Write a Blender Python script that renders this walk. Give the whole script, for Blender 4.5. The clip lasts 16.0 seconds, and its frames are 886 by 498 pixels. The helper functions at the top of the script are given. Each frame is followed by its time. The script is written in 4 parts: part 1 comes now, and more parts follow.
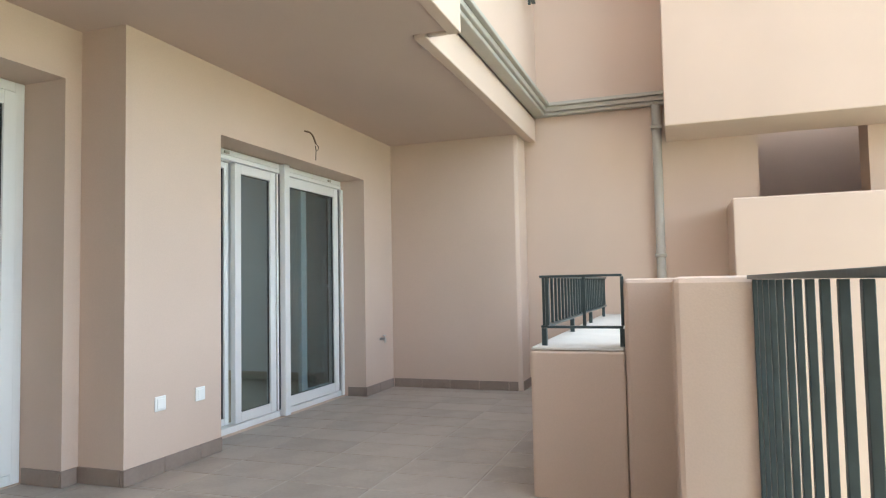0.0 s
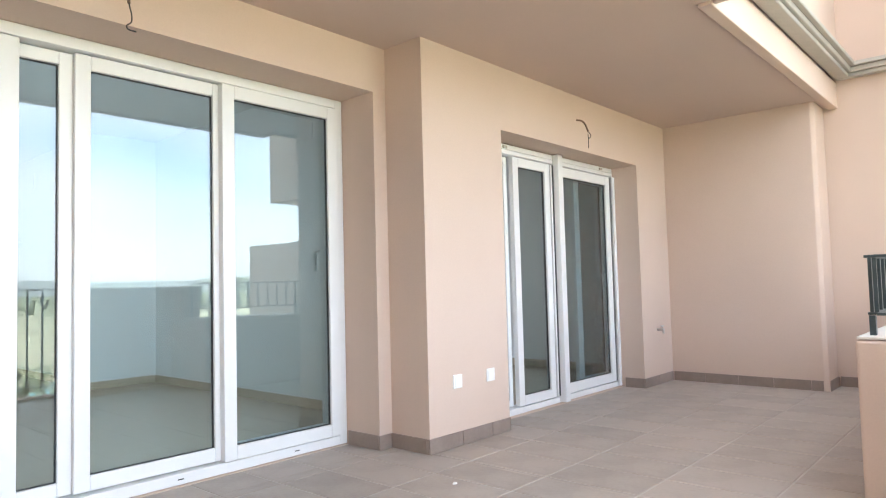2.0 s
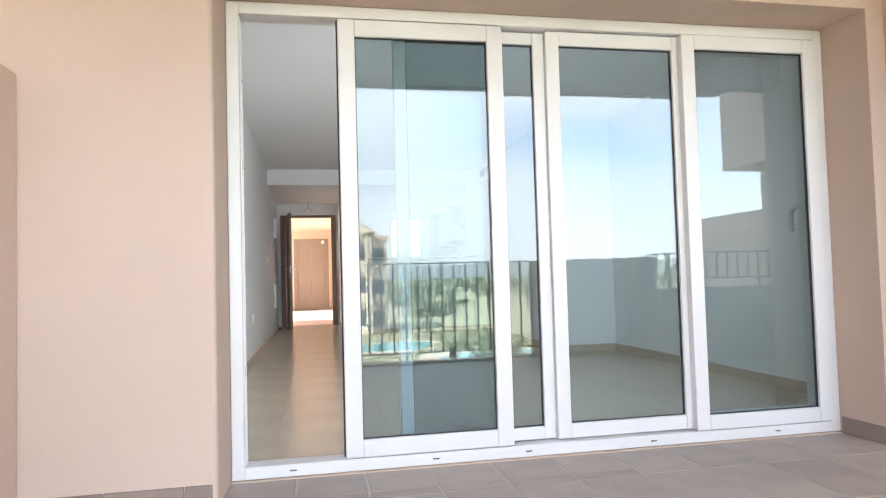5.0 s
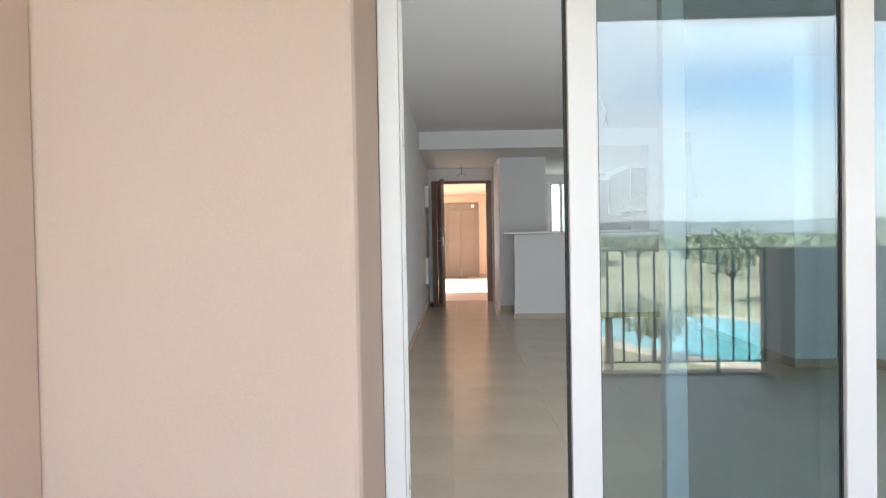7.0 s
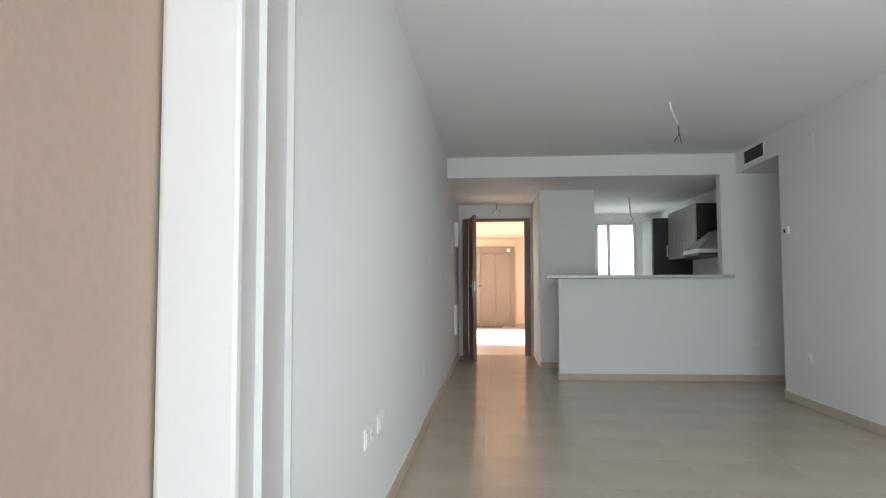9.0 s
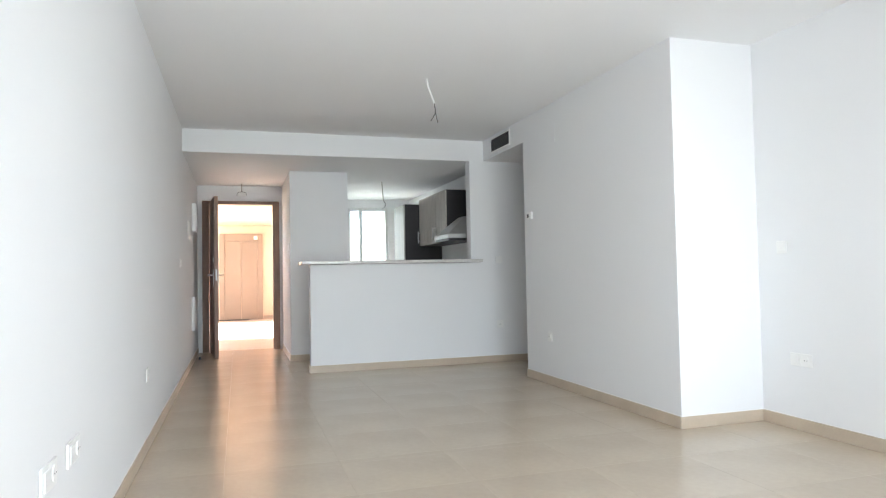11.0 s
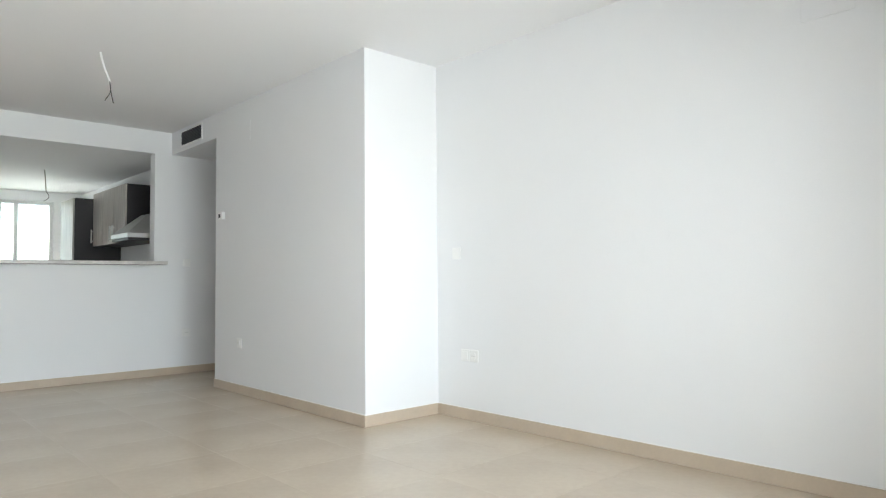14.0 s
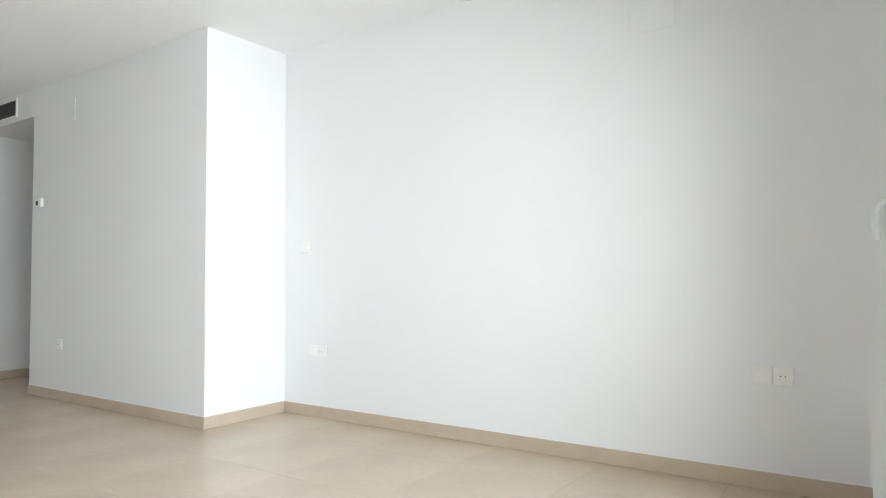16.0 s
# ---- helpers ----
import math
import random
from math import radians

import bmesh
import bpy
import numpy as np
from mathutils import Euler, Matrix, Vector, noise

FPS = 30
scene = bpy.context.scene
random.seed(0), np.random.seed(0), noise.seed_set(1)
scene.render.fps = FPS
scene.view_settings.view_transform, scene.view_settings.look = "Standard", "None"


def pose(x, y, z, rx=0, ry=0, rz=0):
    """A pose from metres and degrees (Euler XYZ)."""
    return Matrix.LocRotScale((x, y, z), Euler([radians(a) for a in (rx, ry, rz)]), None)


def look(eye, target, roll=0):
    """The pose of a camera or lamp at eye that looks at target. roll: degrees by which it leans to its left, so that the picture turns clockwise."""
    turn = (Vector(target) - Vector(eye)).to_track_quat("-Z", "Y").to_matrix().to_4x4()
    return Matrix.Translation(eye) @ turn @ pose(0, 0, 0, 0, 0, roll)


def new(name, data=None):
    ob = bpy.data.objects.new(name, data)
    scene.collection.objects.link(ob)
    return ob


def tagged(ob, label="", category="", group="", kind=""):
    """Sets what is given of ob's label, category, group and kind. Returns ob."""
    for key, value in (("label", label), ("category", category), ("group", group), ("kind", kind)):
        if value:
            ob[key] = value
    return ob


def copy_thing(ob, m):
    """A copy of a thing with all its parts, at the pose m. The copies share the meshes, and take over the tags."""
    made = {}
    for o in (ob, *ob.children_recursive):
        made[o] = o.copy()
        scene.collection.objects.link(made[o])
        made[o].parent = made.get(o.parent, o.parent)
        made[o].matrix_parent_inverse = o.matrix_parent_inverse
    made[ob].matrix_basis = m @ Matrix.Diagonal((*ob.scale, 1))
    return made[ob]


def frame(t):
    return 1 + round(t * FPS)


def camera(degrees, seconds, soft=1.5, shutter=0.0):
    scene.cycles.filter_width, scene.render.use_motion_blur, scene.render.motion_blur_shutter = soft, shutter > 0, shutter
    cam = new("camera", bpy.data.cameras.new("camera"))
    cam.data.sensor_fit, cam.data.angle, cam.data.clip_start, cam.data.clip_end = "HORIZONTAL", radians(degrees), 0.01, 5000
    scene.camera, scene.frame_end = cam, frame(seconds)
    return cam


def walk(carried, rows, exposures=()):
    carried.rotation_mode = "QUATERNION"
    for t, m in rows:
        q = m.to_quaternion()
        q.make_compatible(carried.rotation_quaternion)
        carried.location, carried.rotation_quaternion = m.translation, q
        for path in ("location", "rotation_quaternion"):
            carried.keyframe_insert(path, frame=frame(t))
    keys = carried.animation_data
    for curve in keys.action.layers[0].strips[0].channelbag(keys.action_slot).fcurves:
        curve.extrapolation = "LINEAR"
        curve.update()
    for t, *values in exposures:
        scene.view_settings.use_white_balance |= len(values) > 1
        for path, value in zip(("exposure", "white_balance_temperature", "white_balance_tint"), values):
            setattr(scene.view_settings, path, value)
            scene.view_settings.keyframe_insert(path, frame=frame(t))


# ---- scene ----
cam = camera(67.7, 16.0, soft=1.2)
PATH = [
    (0, (0.486, -3.346, 0.985), (2.368, -2.677, 1.092), -1.1),
    (0.5, (0.471, -3.316, 0.969), (2.278, -2.467, 1.082), -1.1),
    (1, (0.445, -3.293, 0.958), (2.166, -2.281, 1.066), -1.3),
    (1.5, (0.424, -3.269, 0.949), (2.035, -2.089, 1.059), -1.2),
    (2, (0.395, -3.231, 0.939), (1.888, -1.905, 1.047), -1.5),
    (2.5, (0.374, -3.194, 0.945), (1.733, -1.73, 1.041), -1.5),
    (3, (0.363, -3.175, 0.95), (1.569, -1.582, 1.032), -1.2),
    (3.5, (0.358, -3.167, 0.93), (1.373, -1.445, 1.014), -1.4),
    (4, (0.371, -3.16, 0.914), (1.169, -1.328, 1.003), -1.6),
    (4.5, (0.416, -3.156, 0.851), (0.979, -1.239, 0.953), -1.4),
    (5, (0.369, -3.064, 0.845), (0.756, -1.103, 0.93), -1.6),
    (5.2, (0.372, -3.013, 0.842), (0.679, -1.038, 0.919), -1.5),
    (7.5, (0.181, -1.187, 1.155), (0.093, 0.811, 1.109), -0.3),
    (8, (0.205, -0.705, 1.117), (-0.001, 1.284, 1.165), 0.4),
    (8.2, (0.219, -0.65, 1.1), (-0.061, 1.327, 1.216), 0.3),
    (10.3, (0.21, 0.008, 1.04), (0.57, 1.974, 1.124), -1.1),
    (10.5, (0.213, 0.034, 1.038), (0.647, 1.985, 1.117), -1.1),
    (11, (0.246, 0.068, 1.023), (0.839, 1.977, 1.097), -1.1),
    (11.5, (0.27, 0.129, 0.991), (0.996, 1.991, 1.077), -1.1),
    (12, (0.335, 0.159, 0.981), (1.195, 1.962, 1.066), -1.1),
    (12.5, (0.339, 0.148, 0.983), (1.339, 1.878, 1.066), -0.9),
    (13, (0.328, 0.142, 0.969), (1.45, 1.794, 1.069), -0.8),
    (13.5, (0.346, 0.14, 0.964), (1.59, 1.703, 1.063), -0.7),
    (14, (0.362, 0.113, 0.967), (1.714, 1.583, 1.059), -0.5),
    (14.5, (0.387, 0.079, 0.953), (1.831, 1.459, 1.044), -0.5),
    (15, (0.378, 0.063, 0.958), (1.904, 1.353, 1.055), 0.1),
    (15.5, (0.401, 0.085, 0.961), (1.991, 1.295, 1.053), 0.2),
    (16, (0.404, 0.109, 0.932), (2.044, 1.25, 1.018), -0.4),
]
rows = [(t, look(eye, target, roll)) for t, eye, target, roll in PATH]
walk(cam, rows, [(0, 2.6, 6080, 3), (0.5, 2.76, 6080, 3), (1.5, 3.0, 6150, 6), (2.5, 3.12, 6350, 12), (3.5, 3.1, 6420, 13), (5.0, 2.95, 6420, 13), (7.5, 2.66, 6380, 10), (8.2, 2.6, 6300, 8),
                 (10.3, 3.52, 6300, 11), (12.0, 3.64, 6300, 11), (14.5, 3.58, 6450, 9), (16.0, 3.7, 6450, 10)])

# ---- world and sun ----
SUN_AZ, SUN_EL = radians(-53), radians(48)
world = bpy.data.worlds.new("sky")
scene.world = world
world.use_nodes = True
wn = world.node_tree
wn.nodes.clear()
sky = wn.nodes.new("ShaderNodeTexSky")
sky.sky_type, sky.sun_disc = "NISHITA", False
sky.sun_elevation, sky.sun_rotation = SUN_EL, SUN_AZ
sky.dust_density = 1.6
coord = wn.nodes.new("ShaderNodeTexCoord")
mapn = wn.nodes.new("ShaderNodeMapping")
mapn.inputs["Scale"].default_value = (1, 1, 2.6)
cloud = wn.nodes.new("ShaderNodeTexNoise")
cloud.inputs["Scale"].default_value, cloud.inputs["Detail"].default_value = 2.6, 7
ramp = wn.nodes.new("ShaderNodeValToRGB")
ramp.color_ramp.elements[0].position, ramp.color_ramp.elements[1].position = 0.33, 0.66
mix = wn.nodes.new("ShaderNodeMixRGB")
mix.inputs[2].default_value = (5.6, 5.9, 6.1, 1)
bg = wn.nodes.new("ShaderNodeBackground")
bg.inputs["Strength"].default_value = 0.15
wo = wn.nodes.new("ShaderNodeOutputWorld")
wn.links.new(coord.outputs["Generated"], mapn.inputs[0])
wn.links.new(mapn.outputs[0], cloud.inputs["Vector"])
wn.links.new(cloud.outputs["Fac"], ramp.inputs[0])
wn.links.new(ramp.outputs[0], mix.inputs[0])
wn.links.new(sky.outputs[0], mix.inputs[1])
wn.links.new(mix.outputs[0], bg.inputs[0])
wn.links.new(bg.outputs[0], wo.inputs[0])

sun_data = bpy.data.lights.new("sun", "SUN")
sun_data.energy, sun_data.angle, sun_data.color = 5.0, radians(0.5), (1, 0.95, 0.87)
sun = new("sun", sun_data)
s_dir = Vector((math.sin(SUN_AZ) * math.cos(SUN_EL), math.cos(SUN_AZ) * math.cos(SUN_EL), math.sin(SUN_EL)))
sun.matrix_world = look(s_dir * 50, (0, 0, 0))


def window_light(name, x0, x1, y, z0, z1, watts, way=1):
    """Area lamp added in a window's opening to raise the daylight, towards +y or -y."""
    d = bpy.data.lights.new(name, "AREA")
    d.shape, d.size, d.size_y, d.energy, d.color = "RECTANGLE", x1 - x0, z1 - z0, watts, (0.93, 0.97, 1.0)
    d.spread = radians(122)
    ob = new(name, d)
    ob.matrix_world = look(((x0 + x1) / 2, y, (z0 + z1) / 2), ((x0 + x1) / 2, y + 5 * way, (z0 + z1) / 2))
    return ob


window_light("daylight_fill_wide_window", 0.1, 2.93, 0.122, 0.1, 2.02, 5.4)
window_light("daylight_fill_small_window", 4.05, 5.95, -0.19, 0.1, 1.82, 1.6)
window_light("daylight_fill_kitchen_window", 2.08, 2.66, 11.33, 1.02, 2.14, 1.0, -1)


# ---- materials ----
def mat(name, color, rough=0.6, metal=0.0, var=0.08, scale=3.0, grain=60.0, bump=0.1, spec=0.5, per_piece=0.0, stretch=(1, 1, 1)):
    """A surface with broad stains, a fine grain that also gives the relief, and a shift of tone from piece to piece."""
    m = bpy.data.materials.new(name)
    m.use_nodes = True
    t = m.node_tree
    b = t.nodes["Principled BSDF"]
    b.inputs["Roughness"].default_value, b.inputs["Metallic"].default_value = rough, metal
    b.inputs["Specular IOR Level"].default_value = spec
    co = t.nodes.new("ShaderNodeTexCoord")
    mp = t.nodes.new("ShaderNodeMapping")
    mp.inputs["Scale"].default_value = stretch
    big, fine = t.nodes.new("ShaderNodeTexNoise"), t.nodes.new("ShaderNodeTexNoise")
    big.inputs["Scale"].default_value, big.inputs["Detail"].default_value = scale, 4
    fine.inputs["Scale"].default_value, fine.inputs["Detail"].default_value = grain, 3
    t.links.new(co.outputs["Object"], mp.inputs[0])
    for n in (big, fine):
        t.links.new(mp.outputs[0], n.inputs["Vector"])
    add = t.nodes.new("ShaderNodeMath")
    add.operation = "MULTIPLY_ADD"
    add.inputs[1].default_value = 0.4
    t.links.new(fine.outputs["Fac"], add.inputs[0])
    t.links.new(big.outputs["Fac"], add.inputs[2])
    last = add
    if per_piece:
        info = t.nodes.new("ShaderNodeObjectInfo")
        pp = t.nodes.new("ShaderNodeMath")
        pp.operation = "MULTIPLY_ADD"
        pp.inputs[1].default_value = per_piece
        t.links.new(info.outputs["Random"], pp.inputs[0])
        t.links.new(add.outputs[0], pp.inputs[2])
        last = pp
    cr = t.nodes.new("ShaderNodeValToRGB")
    cr.color_ramp.elements[0].position, cr.color_ramp.elements[1].position = 0.35, 1.05
    lo = [max(0, c * (1 - var)) for c in color]
    hi = [min(1, c * (1 + var)) for c in color]
    cr.color_ramp.elements[0].color, cr.color_ramp.elements[1].color = (*lo, 1), (*hi, 1)
    t.links.new(last.outputs[0], cr.inputs[0])
    t.links.new(cr.outputs[0], b.inputs["Base Color"])
    if bump:
        bp = t.nodes.new("ShaderNodeBump")
        bp.inputs["Strength"].default_value, bp.inputs["Distance"].default_value = bump, 0.01
        t.links.new(fine.outputs["Fac"], bp.inputs["Height"])
        t.links.new(bp.outputs[0], b.inputs["Normal"])
    return m


def glass_mat(name, tint, ior):
    m = bpy.data.materials.new(name)
    m.use_nodes = True
    t = m.node_tree
    t.nodes.clear()
    lw, pw, fr, tr, gl, mx, out = [t.nodes.new("ShaderNode" + n) for n in ("LayerWeight", "Math", "Math", "BsdfTransparent", "BsdfGlossy", "MixShader", "OutputMaterial")]
    f0 = ((ior - 1) / (ior + 1)) ** 2
    lw.inputs["Blend"].default_value = 0.5
    pw.operation, fr.operation = "POWER", "MULTIPLY_ADD"
    pw.inputs[1].default_value, fr.inputs[1].default_value, fr.inputs[2].default_value = 4.0, 1 - f0, f0
    t.links.new(lw.outputs["Facing"], pw.inputs[0])
    t.links.new(pw.outputs[0], fr.inputs[0])
    tr.inputs["Color"].default_value = (*tint, 1)
    gl.inputs["Roughness"].default_value = 0.0
    t.links.new(fr.outputs[0], mx.inputs[0])
    t.links.new(tr.outputs[0], mx.inputs[1])
    t.links.new(gl.outputs[0], mx.inputs[2])
    t.links.new(mx.outputs[0], out.inputs[0])
    return m


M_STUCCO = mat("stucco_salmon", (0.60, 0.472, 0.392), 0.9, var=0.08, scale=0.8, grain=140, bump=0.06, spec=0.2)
# The wall salmon a tenth darker, for the terrace ceiling.
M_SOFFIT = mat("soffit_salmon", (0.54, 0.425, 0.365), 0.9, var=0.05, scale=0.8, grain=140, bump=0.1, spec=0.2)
M_WHITE = mat("white_wall_paint", (0.86, 0.865, 0.87), 0.8, var=0.02, scale=0.7, grain=160, bump=0.05, spec=0.25)
M_CEIL = mat("white_ceiling_paint", (0.86, 0.86, 0.86), 0.9, var=0.02, scale=0.6, grain=120, bump=0.04, spec=0.2)
M_TILE_OUT = mat("terrace_tile", (0.315, 0.268, 0.23), 0.5, var=0.2, scale=4, grain=45, bump=0.12, per_piece=0.3)
M_GROUT = mat("grout", (0.45, 0.41, 0.37), 0.9, var=0.15, scale=6)
M_SKIRT_OUT = mat("skirting_tile", (0.25, 0.195, 0.165), 0.6, var=0.15, scale=9, per_piece=0.3)
M_TILE_IN = mat("polished_beige_tile", (0.54, 0.45, 0.35), 0.24, var=0.09, scale=1.8, grain=30, bump=0.012, per_piece=0.03)
M_GROUT_IN = mat("beige_grout", (0.53, 0.445, 0.35), 0.4, var=0.06)
M_SKIRT_IN = mat("beige_skirting", (0.56, 0.465, 0.36), 0.35, var=0.08, scale=5, bump=0.02)
M_PVC = mat("white_lacquered_aluminium", (0.75, 0.75, 0.745), 0.35, var=0.02, bump=0.01)
M_PLASTIC = mat("white_plastic", (0.90, 0.90, 0.885), 0.3, var=0.02, bump=0.0)
M_GASKET = mat("black_rubber", (0.045, 0.047, 0.05), 0.7, var=0.1)
M_GLASS = glass_mat("window_glass", (0.70, 0.79, 0.81), 1.9)
M_GLASS2 = glass_mat("tinted_glass", (0.6, 0.68, 0.68), 1.5)
M_IRON = mat("dark_green_painted_iron", (0.035, 0.055, 0.06), 0.4, var=0.3, scale=12, bump=0.05)
M_ALU = mat("grey_aluminium", (0.40, 0.375, 0.335), 0.5, var=0.08, scale=6)
M_STEEL = mat("brushed_steel", (0.5, 0.5, 0.49), 0.42, metal=1.0, var=0.05, stretch=(1, 1, 12))
M_WOOD = mat("door_wood", (0.25, 0.16, 0.115), 0.45, var=0.3, scale=5, grain=30, stretch=(6, 6, 0.6))
M_PALEWOOD = mat("pale_oak_laminate", (0.42, 0.39, 0.355), 0.45, var=0.25, scale=5, grain=30, stretch=(6, 6, 0.6))
M_DARK = mat("black_laminate", (0.018, 0.016, 0.017), 0.4, var=0.2)
M_LIFT = mat("brown_painted_steel", (0.28, 0.225, 0.18), 0.45, var=0.06)
M_GRANITE = mat("grey_stone_worktop", (0.62, 0.60, 0.58), 0.25, var=0.15, scale=30, grain=220, bump=0.01)
M_PEACH = mat("peach_paint", (0.72, 0.57, 0.46), 0.85, var=0.04)
M_LANDTILE = mat("landing_tile", (0.46, 0.37, 0.31), 0.4, var=0.1, per_piece=0.2)
# Paler than the walls: the bright open-sky light on top is in the colour.
M_PLANTER = mat("pale_skylit_top", (0.66, 0.62, 0.57), 0.9, var=0.1, scale=3)
M_CABLE = mat("black_cable", (0.03, 0.03, 0.03), 0.6)
M_SLAT = mat("dark_grey_aluminium", (0.09, 0.09, 0.095), 0.5)
M_BRASS = mat("dark_wire_sheath", (0.16, 0.10, 0.07), 0.5)
M_GRASS = mat("dry_grass", (0.29, 0.285, 0.18), 0.95, var=0.5, scale=0.05, grain=2, bump=0.3)
M_LEAF = mat("leaf_green", (0.17, 0.19, 0.12), 0.7, var=0.5, scale=1.5)
M_PALM = mat("palm_frond", (0.15, 0.18, 0.10), 0.6, var=0.4, scale=2)
M_BARK = mat("bark", (0.16, 0.12, 0.09), 0.95, var=0.3, scale=6)
M_POOL = mat("pool_water", (0.12, 0.46, 0.50), 0.12, var=0.2, scale=0.4, grain=5, bump=0.15)
M_PAVE = mat("pale_paving", (0.55, 0.46, 0.36), 0.85, var=0.15, scale=0.6)
M_CREAM = mat("cream_render", (0.68, 0.58, 0.46), 0.9, var=0.06, scale=0.5)
M_ROOF = mat("roof_tile", (0.42, 0.30, 0.22), 0.85, var=0.2, scale=3)
M_OPENING = mat("dark_opening", (0.05, 0.055, 0.06), 0.1)
# Bluish grey: the haze of distance is put into the colour.
M_HILL = mat("hazy_far_hill", (0.24, 0.27, 0.29), 1.0, var=0.2, scale=0.01)


# ---- mesh helpers ----
def add_box(bm, a, b, mi=0):
    x0, y0, z0 = [min(p, q) for p, q in zip(a, b)]
    x1, y1, z1 = [max(p, q) for p, q in zip(a, b)]
    v = [bm.verts.new(c) for c in ((x0, y0, z0), (x1, y0, z0), (x1, y1, z0), (x0, y1, z0), (x0, y0, z1), (x1, y0, z1), (x1, y1, z1), (x0, y1, z1))]
    for idx in ((3, 2, 1, 0), (4, 5, 6, 7), (0, 1, 5, 4), (1, 2, 6, 5), (2, 3, 7, 6), (3, 0, 4, 7)):
        f = bm.faces.new([v[i] for i in idx])
        f.material_index = mi
    return v


def finish(bm, name, mats, parent=None, bevel=0.0, smooth=False, seg=2):
    if bevel:
        bmesh.ops.bevel(bm, geom=list(bm.edges), offset=bevel, segments=seg, profile=0.5, affect="EDGES", clamp_overlap=True)
    me = bpy.data.meshes.new(name)
    bm.to_mesh(me)
    bm.free()
    for m in (mats if isinstance(mats, (list, tuple)) else [mats]):
        me.materials.append(m)
    if smooth:
        for p in me.polygons:
            p.use_smooth = True
    ob = new(name, me)
    if parent:
        ob.parent = parent
    return ob


def boxes(name, lst, m, parent=None, bevel=0.0, seg=2):
    bm = bmesh.new()
    for a, b in lst:
        add_box(bm, a, b)
    return finish(bm, name, m, parent, bevel, seg=seg)


def structure(name, lst, m, label="", category="", bevel=0.0):
    return tagged(boxes(name, lst, m, None, bevel), label, category, kind="structure")


def prism(name, pts, z0, z1, m, parent=None, bevel=0.0):
    """A plan outline raised from z0 to z1."""
    bm = bmesh.new()
    lo = [bm.verts.new((x, y, z0)) for x, y in pts]
    hi = [bm.verts.new((x, y, z1)) for x, y in pts]
    bm.faces.new(lo[::-1])
    bm.faces.new(hi)
    for i in range(len(pts)):
        j = (i + 1) % len(pts)
        bm.faces.new((lo[i], lo[j], hi[j], hi[i]))
    bmesh.ops.recalc_face_normals(bm, faces=list(bm.faces))
    return finish(bm, name, m, parent, bevel)


def tube(name, pts, r, m, parent=None, cyclic=False, res=3):
    c = bpy.data.curves.new(name, "CURVE")
    c.dimensions, c.bevel_depth, c.bevel_resolution = "3D", r, res
    s = c.splines.new("BEZIER")
    s.bezier_points.add(len(pts) - 1)
    for q, p in zip(s.bezier_points, pts):
        q.co = p
        q.handle_left_type = q.handle_right_type = "AUTO"
    s.use_cyclic_u = cyclic
    c.use_fill_caps = True
    dep = bpy.data.objects.new(name, c)
    me = bpy.data.meshes.new_from_object(dep)
    bpy.data.objects.remove(dep)
    bpy.data.curves.remove(c)
    me.materials.append(m)
    for p in me.polygons:
        p.use_smooth = True
    ob = new(name, me)
    if parent:
        ob.parent = parent
    return ob


def cyl(bm, a, b, r, n=12, r2=None, mi=0):
    a, b = Vector(a), Vector(b)
    q = (b - a).to_track_quat("Z", "Y")
    r2 = r if r2 is None else r2
    ring = []
    for p, rr in ((a, r), (b, r2)):
        ring.append([bm.verts.new(p + q @ Vector((rr * math.cos(k * 2 * math.pi / n), rr * math.sin(k * 2 * math.pi / n), 0))) for k in range(n)])
    for k in range(n):
        f = bm.faces.new((ring[0][k], ring[0][(k + 1) % n], ring[1][(k + 1) % n], ring[1][k]))
        f.material_index = mi
    bm.faces.new(ring[0][::-1]).material_index = mi
    bm.faces.new(ring[1]).material_index = mi


def empty(name, loc=(0, 0, 0), **tags):
    ob = new(name)
    ob.location = loc
    ob.empty_display_size = 0.1
    return tagged(ob, **tags)


# ---- plan ----
XL, XR, XP = -0.285, 3.604, 2.955      # living room: left wall, right wall, projecting wall
YJ, YC, YB = 3.70, 6.05, 7.163         # jog, start of the passage, kitchen bar wall
ZC, ZL = 2.54, 2.304                   # ceiling of the living room, lower ceiling behind the beam
YD = 9.73                              # entrance door wall
WX1, WZ1 = 3.094, 2.125                # big window
TZ = 2.41                              # terrace ceiling
FL = -0.03                             # terrace floor

# ---- terrace shell ----
structure("wall_south_1", [((-3.3, -0.295, -0.3), (-0.05, 0.11, 2.75)), ((WX1, -0.295, -0.3), (3.196, 0.11, 2.75)),
                           ((-0.05, -0.295, WZ1), (WX1, 0.11, 2.75)), ((0, -0.02, -0.3), (WX1, 0.113, -0.027))],
          M_STUCCO, "salmon rendered outer wall round the wide window", "wall")
tagged(prism("wall_south_reveal", [(-0.05, -0.295), (-0.032, -0.294), (-0.022, -0.289), (-0.016, -0.279), (-0.014, -0.265), (0.0, 0.0), (0.0, 0.11), (-0.05, 0.11)], -0.3, WZ1 - 0.001, M_STUCCO), "slanted salmon reveal beside the wide window", "wall", kind="structure")
structure("wall_south_2", [((3.196, -0.605, -0.3), (3.972, -0.2, 2.75)), ((6.02, -0.605, -0.3), (6.64, -0.2, 2.75)),
                           ((3.972, -0.605, 1.975), (6.02, -0.2, 2.75)), ((3.972, -0.4, -0.3), (6.02, -0.2, -0.03))],
          M_STUCCO, "salmon rendered wall with a smaller sliding window", "wall")
